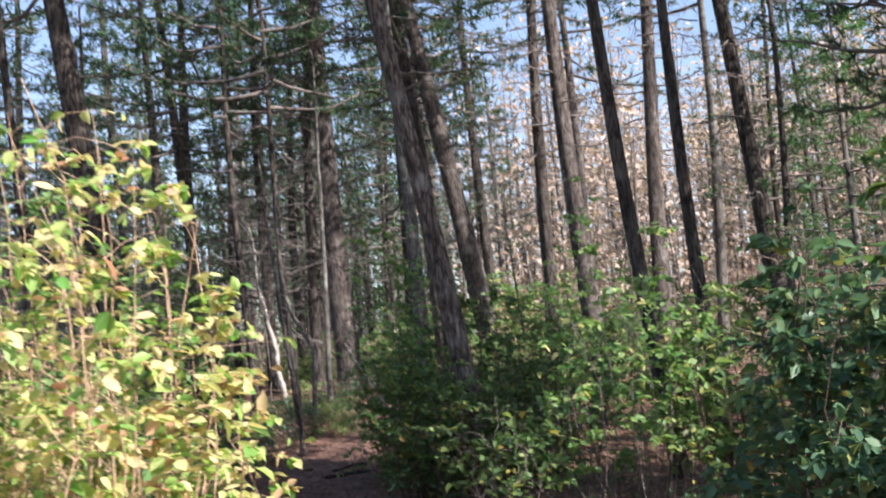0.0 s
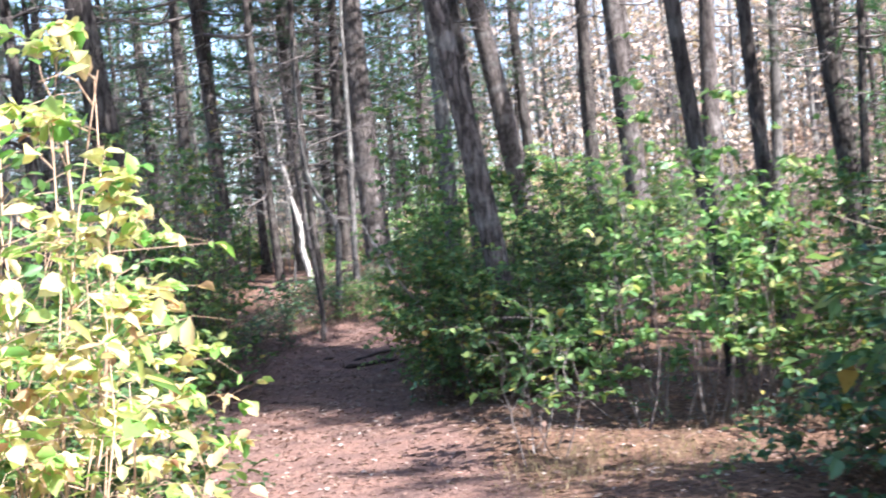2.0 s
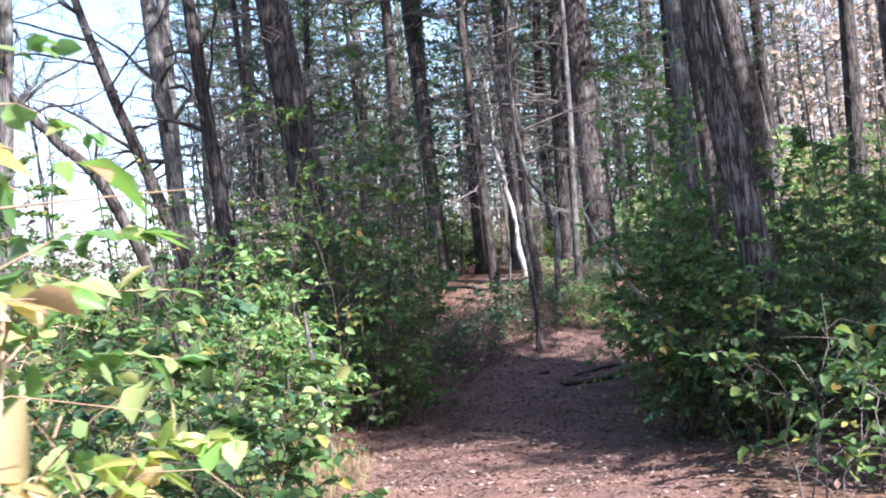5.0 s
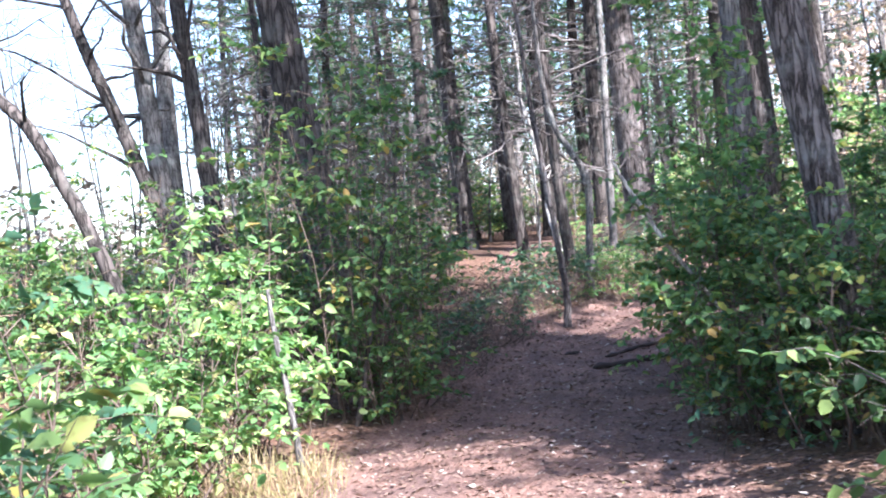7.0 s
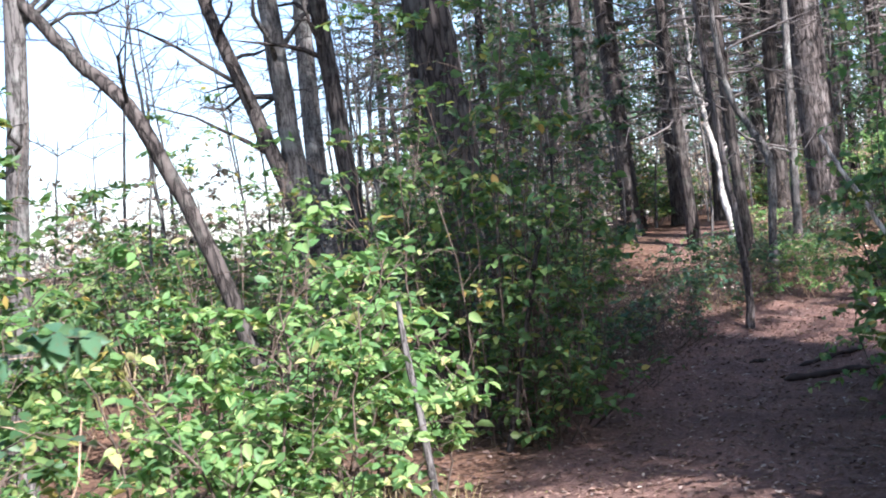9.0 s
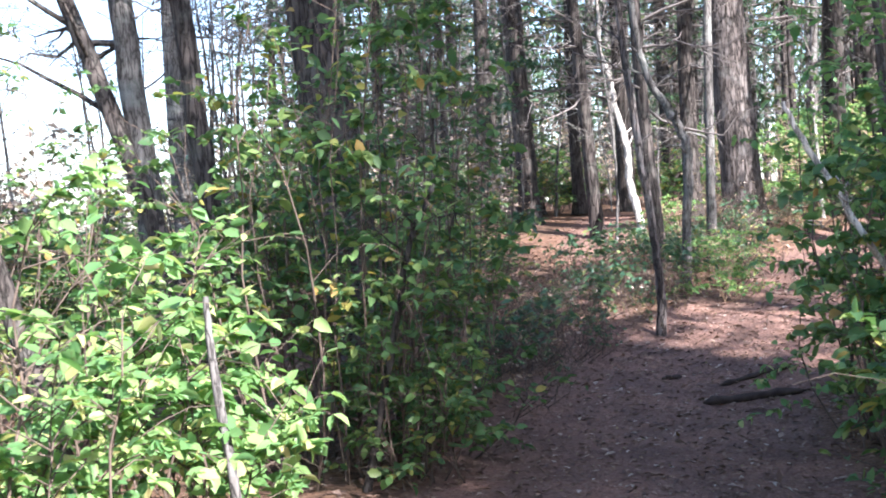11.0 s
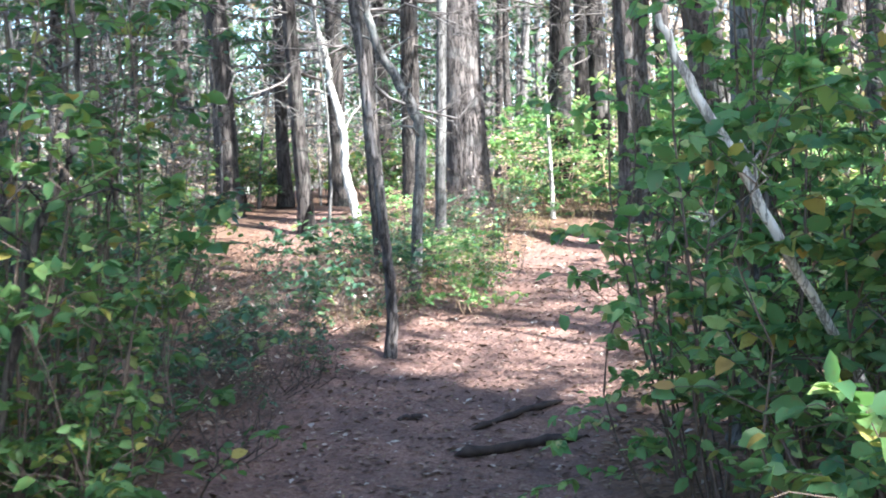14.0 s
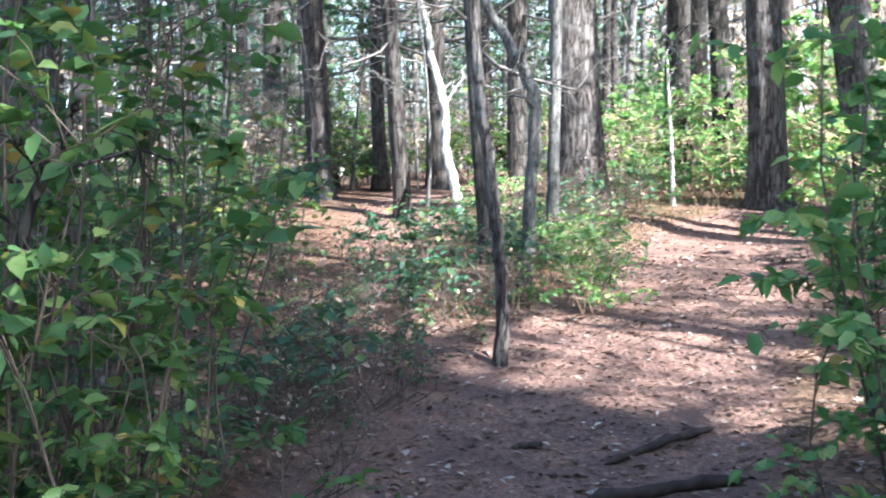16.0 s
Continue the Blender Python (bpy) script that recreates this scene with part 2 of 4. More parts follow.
def leaves(soup, pos, way, size, flat=0.6, fine=True, width=1.0):
    """Leaves at pos that point along way; flat: how far they turn their face up."""
    n = len(pos)
    tv, tf = (LEAF_V, LEAF_F) if fine else (SLIM_V, SLIM_F)
    way = unit(np.asarray(way))
    up = unit(np.array([[0, 0, flat * 2]]) + rng.normal(0, 1, (n, 3)) * (1.15 - flat))
    side = unit(np.cross(way, up))
    up = np.cross(side, way)
    size = np.asarray(size).reshape(-1, 1, 1) * np.ones((n, 1, 1))
    wide = width * rng.uniform(0.8, 1.25, (n, 1, 1))
    curl = rng.uniform(0.3, 2.0, (n, 1, 1)) * min(1.0, width * 1.5)
    v = pos[:, None] + size * (tv[None, :, 0:1] * wide * side[:, None] + tv[None, :, 1:2] * way[:, None] + tv[None, :, 2:3] * curl * up[:, None])
    f = tf[None] + (np.arange(n) * len(tv))[:, None, None]
    soup.add(v.reshape(-1, 3), f.reshape(-1, tf.shape[1]))


RECOLOURED = {}


def part(name, mesh, mat, parent, label="", kind=""):
    if not mesh.materials:
        mesh.materials.append(mat)
    elif mesh.materials[0] != mat:
        key = (mesh.name, mat.name)
        if key not in RECOLOURED:
            RECOLOURED[key] = mesh.copy()
            RECOLOURED[key].materials[0] = mat
        mesh = RECOLOURED[key]
    ob = new(name, mesh)
    ob.parent = parent
    return tagged(ob, label, kind=kind)


def thing(name, x, y, z, label, category, group="", rz=0.0, size=1.0):
    ob = new(name)
    ob.empty_display_size = 0.1
    ob.location, ob.rotation_euler, ob.scale = (x, y, z), (0, 0, rz), (size,) * 3
    return tagged(ob, label, category, group)


# ---- lie of the land ----
GROUND_Y = [-600, 0, 10, 16, 18, 20.8, 23, 26, 28, 32, 40, 60, 200, 600]
GROUND_Z = [0.1, 0.1, 0.1, 0.15, 0.25, 0.55, 0.8, 1.05, 1.32, 1.6, 1.95, 2.4, 3.0, 4.0]
PATH = [(0.1, -8, 0.9), (0.1, 3, 0.9), (-0.4, 8, 1.0), (-1.1, 11.5, 1.15), (-1.85, 15.5, 1.2), (-2.0, 18.5, 1.0), (-1.5, 20.8, 0.85), (-1.0, 23, 0.85), (-0.35, 26, 0.8), (0.6, 28.2, 0.75), (2.6, 30.5, 0.7), (7, 33, 0.7)]
SIDE_PATH = [(-2.3, 18.5, 0.5), (-2.85, 21, 0.4), (-3.2, 24, 0.4), (-3.7, 27, 0.6), (-4.2, 31, 0.5)]


def ease(v):
    v = np.clip(v, 0, 1)
    return v * v * (3 - 2 * v)


def worn_at(x, y):
    """1 on the trodden path, 0 off it."""
    best = np.zeros_like(x)
    for line, share in ((PATH, 1.0), (SIDE_PATH, 0.55)):
        for (ax, ay, aw), (bx, by, bw) in zip(line, line[1:]):
            t = np.clip(((x - ax) * (bx - ax) + (y - ay) * (by - ay)) / ((bx - ax) ** 2 + (by - ay) ** 2), 0, 1)
            d = np.hypot(x - ax - t * (bx - ax), y - ay - t * (by - ay)) / (aw + t * (bw - aw))
            best = np.maximum(best, share * ease((1.35 - d) / 0.7))
    return best


def ground_z(x, y):
    x, y = np.asarray(x, float), np.asarray(y, float)
    z = np.interp(y, GROUND_Y, GROUND_Z)
    z = z + 8 * ease((y - 38) / 70) * ease((x + 4) / 35)
    z = z - 0.5 * ease((-x - 6) / 6)
    near = np.exp(-((x / 25) ** 2) - ((y - 16) / 30) ** 2)
    bumps = 0.035 * np.sin(x * 2.1 + 1.3 * np.sin(y * 1.1)) + 0.03 * np.sin(y * 2.7 + 1.7 * np.sin(x * 1.4)) + 0.012 * np.sin(x * 9 + y * 4) * np.sin(y * 8 - x * 3)
    return z + near * (bumps * (1 - 0.6 * worn_at(x, y)) + 0.05 * (1 - worn_at(x, y)))


def gz(x, y):
    return float(ground_z(np.array([x]), np.array([y]))[0])


def build_ground():
    xs = np.concatenate([-np.geomspace(600, 8.3, 26), np.arange(-8, 6, 0.11), np.geomspace(6.3, 600, 26)])
    ys = np.concatenate([-np.geomspace(600, 1.2, 22), np.arange(-1, 4, 0.3), np.arange(4, 30, 0.12), np.geomspace(30.3, 600, 34)])
    gx, gy = np.meshgrid(xs, ys)
    z = ground_z(gx, gy)
    soup = Soup()
    n = len(xs)
    i = (np.arange(len(ys) - 1)[:, None] * n + np.arange(n - 1)).ravel()
    soup.add(np.stack([gx, gy, z], -1).reshape(-1, 3), np.stack([i, i + 1, i + n + 1, i + n], -1))
    me = soup.mesh("ground", True)
    attr = me.attributes.new("worn", "FLOAT", "POINT")
    attr.data.foreach_set("value", worn_at(gx, gy).ravel().astype(np.float32))
    me.materials.append(ground_material())
    tagged(new("ground", me), "forest floor with a trodden reddish pine-needle path", "ground", kind="structure")


build_ground()


# ---- kinds of plants ----
def bent(start, end, sag, n=6, wobble=0.03):
    t = np.linspace(0, 1, n)[:, None]
    start, end = np.asarray(start, float), np.asarray(end, float)
    p = start + (end - start) * t
    p += np.asarray(sag, float) * (4 * t * (1 - t))
    p[1:] += rng.normal(0, wobble, (n - 1, 3)) * t[1:]
    return p


def shrub_meshes(rx, ry, height, stems, twigs, leaf_count, leaf_size, fine=True, stem_r=0.008, open_base=0.25, flat=0.55, width=1.0, twig_len=0.4):
    """The stems and the leaves of a shrub that fills a rounded body of that size."""
    green, spots, made = Soup(), [], []
    for _ in range(stems):
        wood = Soup()
        a, q = rng.uniform(0, 2 * np.pi), math.sqrt(rng.uniform(0.02, 1))
        tip = np.array([rx * q * math.cos(a), ry * q * math.sin(a), height * (1 - 0.5 * q ** 3) * rng.choice((0.5, 0.75, 0.9, 1.0, 1.12)) * rng.uniform(0.9, 1.05)])
        foot = np.array([tip[0] * 0.55, tip[1] * 0.55, 0]) + np.append(rng.normal(0, 0.06, 2), -0.03)
        line = bent(foot, tip, np.append(rng.normal(0, 0.12, 2), 0), 7, 0.035)
        r = stem_r * rng.uniform(0.7, 1.3)
        if fine:
            tube(wood, line, np.linspace(r, r * 0.3, 7), 5)
        else:
            tube(wood, line[::2], np.linspace(r, r * 0.3, 4), 4)
        for _ in range(twigs):
            t = rng.uniform(open_base, 1.0) ** 0.8
            at = line[min(int(t * 6), 5)] + (line[min(int(t * 6) + 1, 6)] - line[min(int(t * 6), 5)]) * (t * 6 % 1)
            out = unit(np.array([*rng.normal(0, 1, 2), rng.uniform(-0.1, 0.8)]))
            length = twig_len * rng.uniform(0.4, 1.2)
            tw = bent(at, at + out * length, (0, 0, 0.05), 4, 0.015)
            if fine:
                tube(wood, tw, np.linspace(r * 0.4, r * 0.12, 4), 3)
            else:
                tube(wood, tw[::3], [r * 0.4, r * 0.12], 3)
            spots.append(tw)
        made.append(wood)
    lines = np.array(spots)
    share = rng.gamma(0.8, 1.0, len(lines))
    pick = rng.choice(len(lines), leaf_count, p=share / share.sum())
    t = rng.uniform(0.15, 1.05, leaf_count) * 3
    k = np.minimum(t.astype(int), 2)
    a, b = lines[pick, k], lines[pick, k + 1]
    pos = a + (b - a) * (t - k)[:, None]
    way = unit(b - a) * 0.5 + unit(rng.normal(0, 1, (leaf_count, 3)) * [1, 1, 0.35]) + [0, 0, -0.15]
    leaves(green, pos, way, leaf_size * rng.uniform(0.55, 1.3, leaf_count), flat, fine, width)
    return made, green.mesh("foliage"), lines


LEAF_MESHES = []
for _ in range(6):
    s = Soup()
    leaves(s, np.zeros((1, 3)), np.array([[0, 1.0, 0]]), 1.0, 0.95)
    LEAF_MESHES.append(s.mesh("leaf"))


def shrub(x, y, rx, ry, height, label, mat, stem_mat, stems=26, twigs=12, leaf_count=5000, leaf_size=0.055, group="shrubs beside the path", single=0, single_size=0.08, single_zone=None, single_mat=None, joined=False, name="shrub", category="shrub", **more):
    ob = thing(name, x, y, gz(x, y), label, category, group)
    wood, green, lines = shrub_meshes(rx, ry, height, stems, twigs, leaf_count, leaf_size, **more)
    if joined:
        whole = Soup()
        for w in wood:
            whole.add(np.concatenate(w.v), np.concatenate(w.f[4]))
        part("stem_tangle", whole.mesh("stem_tangle"), stem_mat, ob, kind="stuff")
    else:
        for w in wood:
            part("stem", w.mesh("stem", True), stem_mat, ob)
    part("foliage", green, mat, ob, kind="stuff")
    if single:
        verts = lines[:, 1:].reshape(-1, 3)
        verts = verts[verts[:, 2] > height * 0.3]
        if single_zone is not None:
            verts = verts[(verts @ np.array(single_zone)) > 0.1 * rx]
        for spot in verts[rng.integers(0, len(verts), single)]:
            me = LEAF_MESHES[int(rng.integers(0, 6))]
            leaf = part("leaf", me, single_mat or mat, ob)
            leaf.location = Vector(spot)
            leaf.rotation_euler = (rng.normal(-0.3, 0.5), rng.normal(0, 0.5), rng.uniform(0, 6.28))
            leaf.scale = (single_size * rng.uniform(0.6, 1.3),) * 3
    return ob


def copies(ob, places):
    for x, y, turn, size in places:
        made = copy_thing(ob, pose(x, y, gz(x, y) - 0.02, 0, 0, turn))
        made.scale = (size,) * 3


def crown_meshes(span, reach, limbs, tufts, needle=0.21, wide=0.038, per=26, droop=-0.1):
    """The limbs and the needles of a pine's crown, from its lowest limb up."""
    wood, green = Soup(), Soup()
    pos, way = [], []
    for n in range(limbs):
        t = (n + rng.uniform(0, 1)) / limbs
        a = n * 2.4 + rng.normal(0, 0.4)
        length = reach * (1 - 0.8 * t) * rng.uniform(0.65, 1.15)
        foot = np.array([0, 0, span * t])
        tip = foot + np.array([math.cos(a) * length, math.sin(a) * length, length * rng.uniform(droop, 0.3)])
        line = bent(foot, tip, (0, 0, -0.08 * length), 6, 0.06)
        tube(wood, line, np.linspace(0.04 * (1.2 - t), 0.008, 6), 4)
        for tuft in range(tufts):
            u = rng.uniform(0.3, 1.0) * 5
            k = min(int(u), 4)
            at = line[k] + (line[k + 1] - line[k]) * (u - k)
            out = unit(unit(tip - foot) + rng.normal(0, 0.8, 3) * [1, 1, 0.35])
            end = at + out * rng.uniform(0.15, 0.6)
            if tuft % 3 == 0:
                tube(wood, np.array([at, end]), [0.008, 0.004], 3)
            for q in np.linspace(0.5, 1, 3):
                pos.append(at + (end - at) * q)
                way.append(out)
    pos, way = np.repeat(np.array(pos), per // 3 + 1, 0), np.repeat(np.array(way), per // 3 + 1, 0)
    m = len(pos)
    ways = unit(way * 0.7 + unit(rng.normal(0, 1, (m, 3))))
    side = unit(np.cross(ways, rng.normal(0, 1, (m, 3))))
    length = needle * rng.uniform(0.6, 1.2, (m, 1))
    v = np.stack([pos - side * wide / 2, pos + side * wide / 2, pos + ways * length], 1)[::3]
    m = len(v)
    green.add(v.reshape(-1, 3), np.arange(m * 3).reshape(-1, 3))
    return wood.mesh("limbs", True), green.mesh("crown")


def dead_branch_mesh(span, reach, count):
    """Bare, dry lower branches with side twigs."""
    made = []
    for n in range(count):
        wood = Soup()
        a, z = rng.uniform(0, 2 * np.pi), span * (n + rng.uniform(0, 1)) / count
        length = reach * rng.uniform(0.35, 1.1)
        tip = np.array([math.cos(a) * length, math.sin(a) * length, z + length * rng.uniform(-0.25, 0.25)])
        line = bent((0, 0, z), tip, (0, 0, rng.normal(0, 0.1)), 7, 0.06)
        tube(wood, line, np.linspace(0.018, 0.004, 7), 4)
        for _ in range(int(rng.integers(4, 9))):
            k = int(rng.integers(2, 6))
            out = unit(unit(tip - line[0]) + rng.normal(0, 0.7, 3))
            end = line[k] + out * rng.uniform(0.2, 0.7)
            sub = bent(line[k], end, (0, 0, -0.03), 4, 0.03)
            tube(wood, sub, np.linspace(0.007, 0.002, 4), 3)
            for _ in range(2):
                e2 = sub[2] + unit(out + rng.normal(0, 0.8, 3)) * rng.uniform(0.1, 0.3)
                tube(wood, np.array([sub[2], (sub[2] + e2) / 2, e2]), [0.004, 0.003, 0.0015], 3)
        made.append(wood.mesh("dead_branch"))
    return made


CROWNS = [crown_meshes(9.0, 2.9, 46, 13), crown_meshes(8.0, 2.5, 42, 12), crown_meshes(10.0, 3.3, 50, 13)]
DEAD = [dead_branch_mesh(4.5, 1.7, 20), dead_branch_mesh(4.0, 1.3, 16), dead_branch_mesh(5.0, 2.1, 24)]


def trunk_mesh(line, radii, sides=18, rough=0.05, flare=0.5):
    s = Soup()
    tube(s, line, radii, sides, rough, rng.uniform(0, 6), flare)
    return s.mesh("trunk", True)


def pine(x, y, lean, r, height, mat, label, crown=0, crown_at=6.5, dead=0, dead_at=2.2, lean_y=0.0, bow=0.1, group="pines of the wood", size=1.0):
    """A tall pine: tapered, slightly bowed trunk, dry lower branches, needled crown."""
    ob = thing("pine_tree", x, y, gz(x, y) - 0.08, label, "tree", group)
    t = np.linspace(0, 1, 30) ** 1.4
    line = np.stack([lean * height * t + bow * np.sin(t * 5 + x), lean_y * height * t + bow * np.sin(t * 4 + y), height * t], -1)
    line[:, :2] -= line[0, :2]
    part("trunk", trunk_mesh(line, r * (1 - 0.85 * t) + 0.01), mat, ob)
    wood, green = CROWNS[crown]

    def spot(z):
        return Vector((np.interp(z, line[:, 2], line[:, 0]), np.interp(z, line[:, 2], line[:, 1]), z))

    if crown_at < height:
        for name, me, m, kind in (("limb_tangle", wood, twig_grey, "stuff"), ("crown", green, needle_mat, "stuff")):
            p = part(name, me, m, ob, kind=kind)
            p.location, p.rotation_euler, p.scale = spot(crown_at), (0, lean * 0.8, x * 7 + y), (size,) * 3
    if dead is not None:
        for me in DEAD[dead]:
            p = part("dead_branch", me, twig_grey, ob)
            p.location, p.rotation_euler = spot(dead_at), (0, lean * 0.8, x * 5 + y * 3)
    return ob


def stem_tree(name, points, radii, mat, label, category="tree", branches=0, sides=10, group="", reach=0.8, flare=0.3, rough=0.04):
    """A slender or dead tree along points given from its foot; branches: bare side branches on its upper half."""
    x, y, z = points[0]
    ob = thing(name, x, y, gz(x, y) - 0.05, label, category, group)
    pts = np.array(points, float) - [x, y, z]
    seg = np.linspace(0, len(pts) - 1, 5 * len(pts))
    line = np.stack([np.interp(seg, np.arange(len(pts)), pts[:, k]) for k in range(3)], -1)
    smooth = line.copy()
    for _ in range(4):
        smooth[1:-1] = (smooth[:-2] + 2 * smooth[1:-1] + smooth[2:]) / 4
    smooth[1:-1] += rng.normal(0, 0.0015 * min(4, pts[-1, 2]), (len(smooth) - 2, 3))
    rad = np.interp(np.linspace(0, 1, len(smooth)), np.linspace(0, 1, len(radii)), radii)
    part("trunk", trunk_mesh(smooth, rad, sides, rough, flare), mat, ob)
    if branches:
        for _ in range(branches):
            wood = Soup()
            k = int(rng.integers(len(smooth) // 3, len(smooth) - 1))
            out = unit(np.array([*rng.normal(0, 1, 2), rng.uniform(-0.1, 0.8)]))
            length = reach * rng.uniform(0.3, 1.1)
            b = bent(smooth[k], smooth[k] + out * length, (0, 0, 0.08), 6, 0.05)
            tube(wood, b, np.linspace(max(rad[k] * 0.35, 0.006), 0.003, 6), 4)
            for _ in range(5):
                q = int(rng.integers(2, 6))
                e = b[q] + unit(out + rng.normal(0, 0.8, 3)) * rng.uniform(0.15, 0.45) * min(reach, 1.5)
                tube(wood, bent(b[q], e, (0, 0, 0.02), 4, 0.02), np.linspace(0.005, 0.0018, 4), 3)
            part("branch", wood.mesh("branch"), mat, ob)
    return ob


# ---- trees beside and beyond the path ----
def z0(x, y):
    return gz(x, y)


pine(-1.82, 28.0, -0.047, 0.27, 17, bark_pine, "big grey-brown pine with furrowed bark beside the path", 0, 7.0, 2, 2.6)
pine(0.28, 28.3, -0.06, 0.21, 16, bark_pine, "grey pine trunk at the bend of the path", 1, 6.5, 1, 3.0)
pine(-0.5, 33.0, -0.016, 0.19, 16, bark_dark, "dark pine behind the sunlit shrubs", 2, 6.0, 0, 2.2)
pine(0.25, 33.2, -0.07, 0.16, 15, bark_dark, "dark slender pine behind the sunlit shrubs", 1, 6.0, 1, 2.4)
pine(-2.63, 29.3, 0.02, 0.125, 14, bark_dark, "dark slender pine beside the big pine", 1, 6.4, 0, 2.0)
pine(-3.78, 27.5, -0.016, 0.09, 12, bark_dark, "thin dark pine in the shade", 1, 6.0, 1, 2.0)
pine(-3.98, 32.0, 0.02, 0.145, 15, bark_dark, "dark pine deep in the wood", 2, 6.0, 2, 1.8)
# crowns of these three, mostly above the view, enlarged to dim the path
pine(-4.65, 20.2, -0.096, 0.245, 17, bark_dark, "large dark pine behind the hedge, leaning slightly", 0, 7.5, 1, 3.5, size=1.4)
pine(0.55, 14.8, -0.155, 0.12, 15, bark_pine, "leaning grey-brown pine rising from dark shrubs", 1, 8.0, None, size=1.6)
pine(-0.12, 18.6, -0.04, 0.105, 14, bark_grey, "pale grey-green trunk beside the leaning pine", 1, 7.5, 1, 4.0, size=1.6)
pine(1.36, 27.9, -0.14, 0.24, 17, bark_pine, "leaning grey pine among the shrubs", 0, 8.5, 1, 4.5)
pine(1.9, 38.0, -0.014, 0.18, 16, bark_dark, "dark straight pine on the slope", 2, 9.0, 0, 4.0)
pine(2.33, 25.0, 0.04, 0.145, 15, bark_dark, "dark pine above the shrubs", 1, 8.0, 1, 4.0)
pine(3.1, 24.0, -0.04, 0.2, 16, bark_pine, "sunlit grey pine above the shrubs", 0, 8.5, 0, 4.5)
pine(2.76, 15.2, -0.069, 0.095, 13, bark_dark, "dark slender tree among the shrubs", 1, 7.5, None)
pine(4.45, 25.0, 0.02, 0.18, 16, bark_pine, "sunlit pale pine above the shrubs", 2, 9.0, 2, 4.0)
pine(3.52, 16.0, -0.05, 0.09, 12, bark_dark, "dark slender tree among the shrubs", 1, 7.2, None)
pine(5.02, 17.8, -0.118, 0.14, 14, bark_dark, "dark leaning tree at the edge of the shrubs", 1, 7.5, 1, 3.2)
pine(4.68, 17.0, 0.01, 0.055, 9, bark_dark, "thin dark tree at the edge of the shrubs", 1, 6.8, None)
pine(6.2, 28.0, 0.03, 0.12, 14, bark_grey, "pale slender trunk on the slope", 1, 8.0, 1, 4.0)
pine(-5.26, 30.0, -0.05, 0.155, 16, bark_dark, "dark pine deep in the wood", 2, 5.5, 2, 1.8)
pine(-2.52, 24.0, -0.05, 0.07, 11, bark_dark, "thin dark pine in the shade", 1, 6.0, 1, 1.8)
pine(-8.2, 24.0, -0.05, 0.15, 13, bark_grey, "grey tree at the open edge of the wood", 1, 8.0, 1, 3.0)

stem_tree("sapling", [(-2.2, 20.8, 0.55), (-2.17, 20.8, 1.04), (-2.23, 20.8, 1.6), (-2.36, 20.8, 2.66), (-2.5, 20.9, 4.2), (-2.6, 21, 5.6)], [0.046, 0.038, 0.034, 0.032, 0.024, 0.012], bark_pine, "slender curved sapling standing where the path forks", branches=7, reach=0.9)
stem_tree("dead_tree", [(-3.02, 26.6, 1.05), (-3.1, 26.8, 1.5), (-3.27, 27.1, 2.0), (-3.29, 27.3, 2.5), (-3.47, 27.6, 3.0), (-3.55, 27.8, 3.5), (-3.74, 28.0, 3.9), (-3.68, 28.0, 4.4), (-3.8, 28.1, 5.2)], [0.06, 0.055, 0.05, 0.046, 0.042, 0.038, 0.034, 0.022, 0.01], bark_pale, "bleached pale dead tree with crooked forked top", branches=14, reach=1.2)
stem_tree("crooked_tree", [(-2.18, 23.0, 0.8), (-2.14, 23, 1.5), (-2.08, 23, 2.25), (-2.2, 23, 2.5), (-2.5, 23, 3.0), (-2.62, 23, 3.9), (-2.6, 23, 5.2)], [0.055, 0.048, 0.05, 0.044, 0.036, 0.03, 0.012], bark_grey, "crooked grey tree with an elbow, pale at its foot", branches=8, reach=1.0)
stem_tree("slender_tree", [(-2.06, 25.0, 0.98), (-2.03, 25, 2), (-2.0, 25, 3.3), (-1.95, 25, 5.5), (-1.9, 25, 8)], [0.062, 0.056, 0.052, 0.04, 0.015], bark_grey, "straight slender grey tree in front of the pine", branches=8)
lit_sapling = stem_tree("sapling", [(-0.78, 28.6, 1.35), (-0.8, 28.6, 2.0), (-0.84, 28.6, 2.9), (-0.86, 28.6, 3.2)], [0.03, 0.026, 0.018, 0.008], bark_pale, "thin pale sapling with a few sunlit leaves", branches=4, reach=0.5)
tuft = Soup()
n = 90
spread = rng.normal(0, 1, (n, 3)) * [0.2, 0.2, 0.14] + rng.choice(np.array([(0.0, 0.0, 1.75), (0.35, 0.0, 1.35), (-0.25, 0.1, 1.2)]), n)
leaves(tuft, spread, rng.normal(0, 1, (n, 3)), rng.uniform(0.06, 0.11, n), 0.4)
part("foliage", tuft.mesh("foliage"), leaf_sunlit, lit_sapling, kind="stuff")
# trees at the open edge towards the field
stem_tree("edge_tree", [(-5.9, 19.5, 0.3), (-6.2, 19.5, 1.6), (-6.69, 19.5, 2.87), (-7.32, 19.5, 4.5), (-8.0, 19.6, 6.6), (-8.4, 19.8, 9)], [0.1, 0.085, 0.078, 0.06, 0.04, 0.012], bark_dark, "dark leaning bare tree at the field's edge", branches=26, reach=2.0)
stem_tree("edge_tree", [(-6.2, 19.6, 0.3), (-6.39, 19.6, 2.5), (-6.57, 19.6, 4.4), (-6.9, 19.8, 7.5), (-7.1, 20, 10)], [0.12, 0.11, 0.1, 0.07, 0.02], bark_grey, "pale grey bare tree at the field's edge", branches=24, reach=2.2)
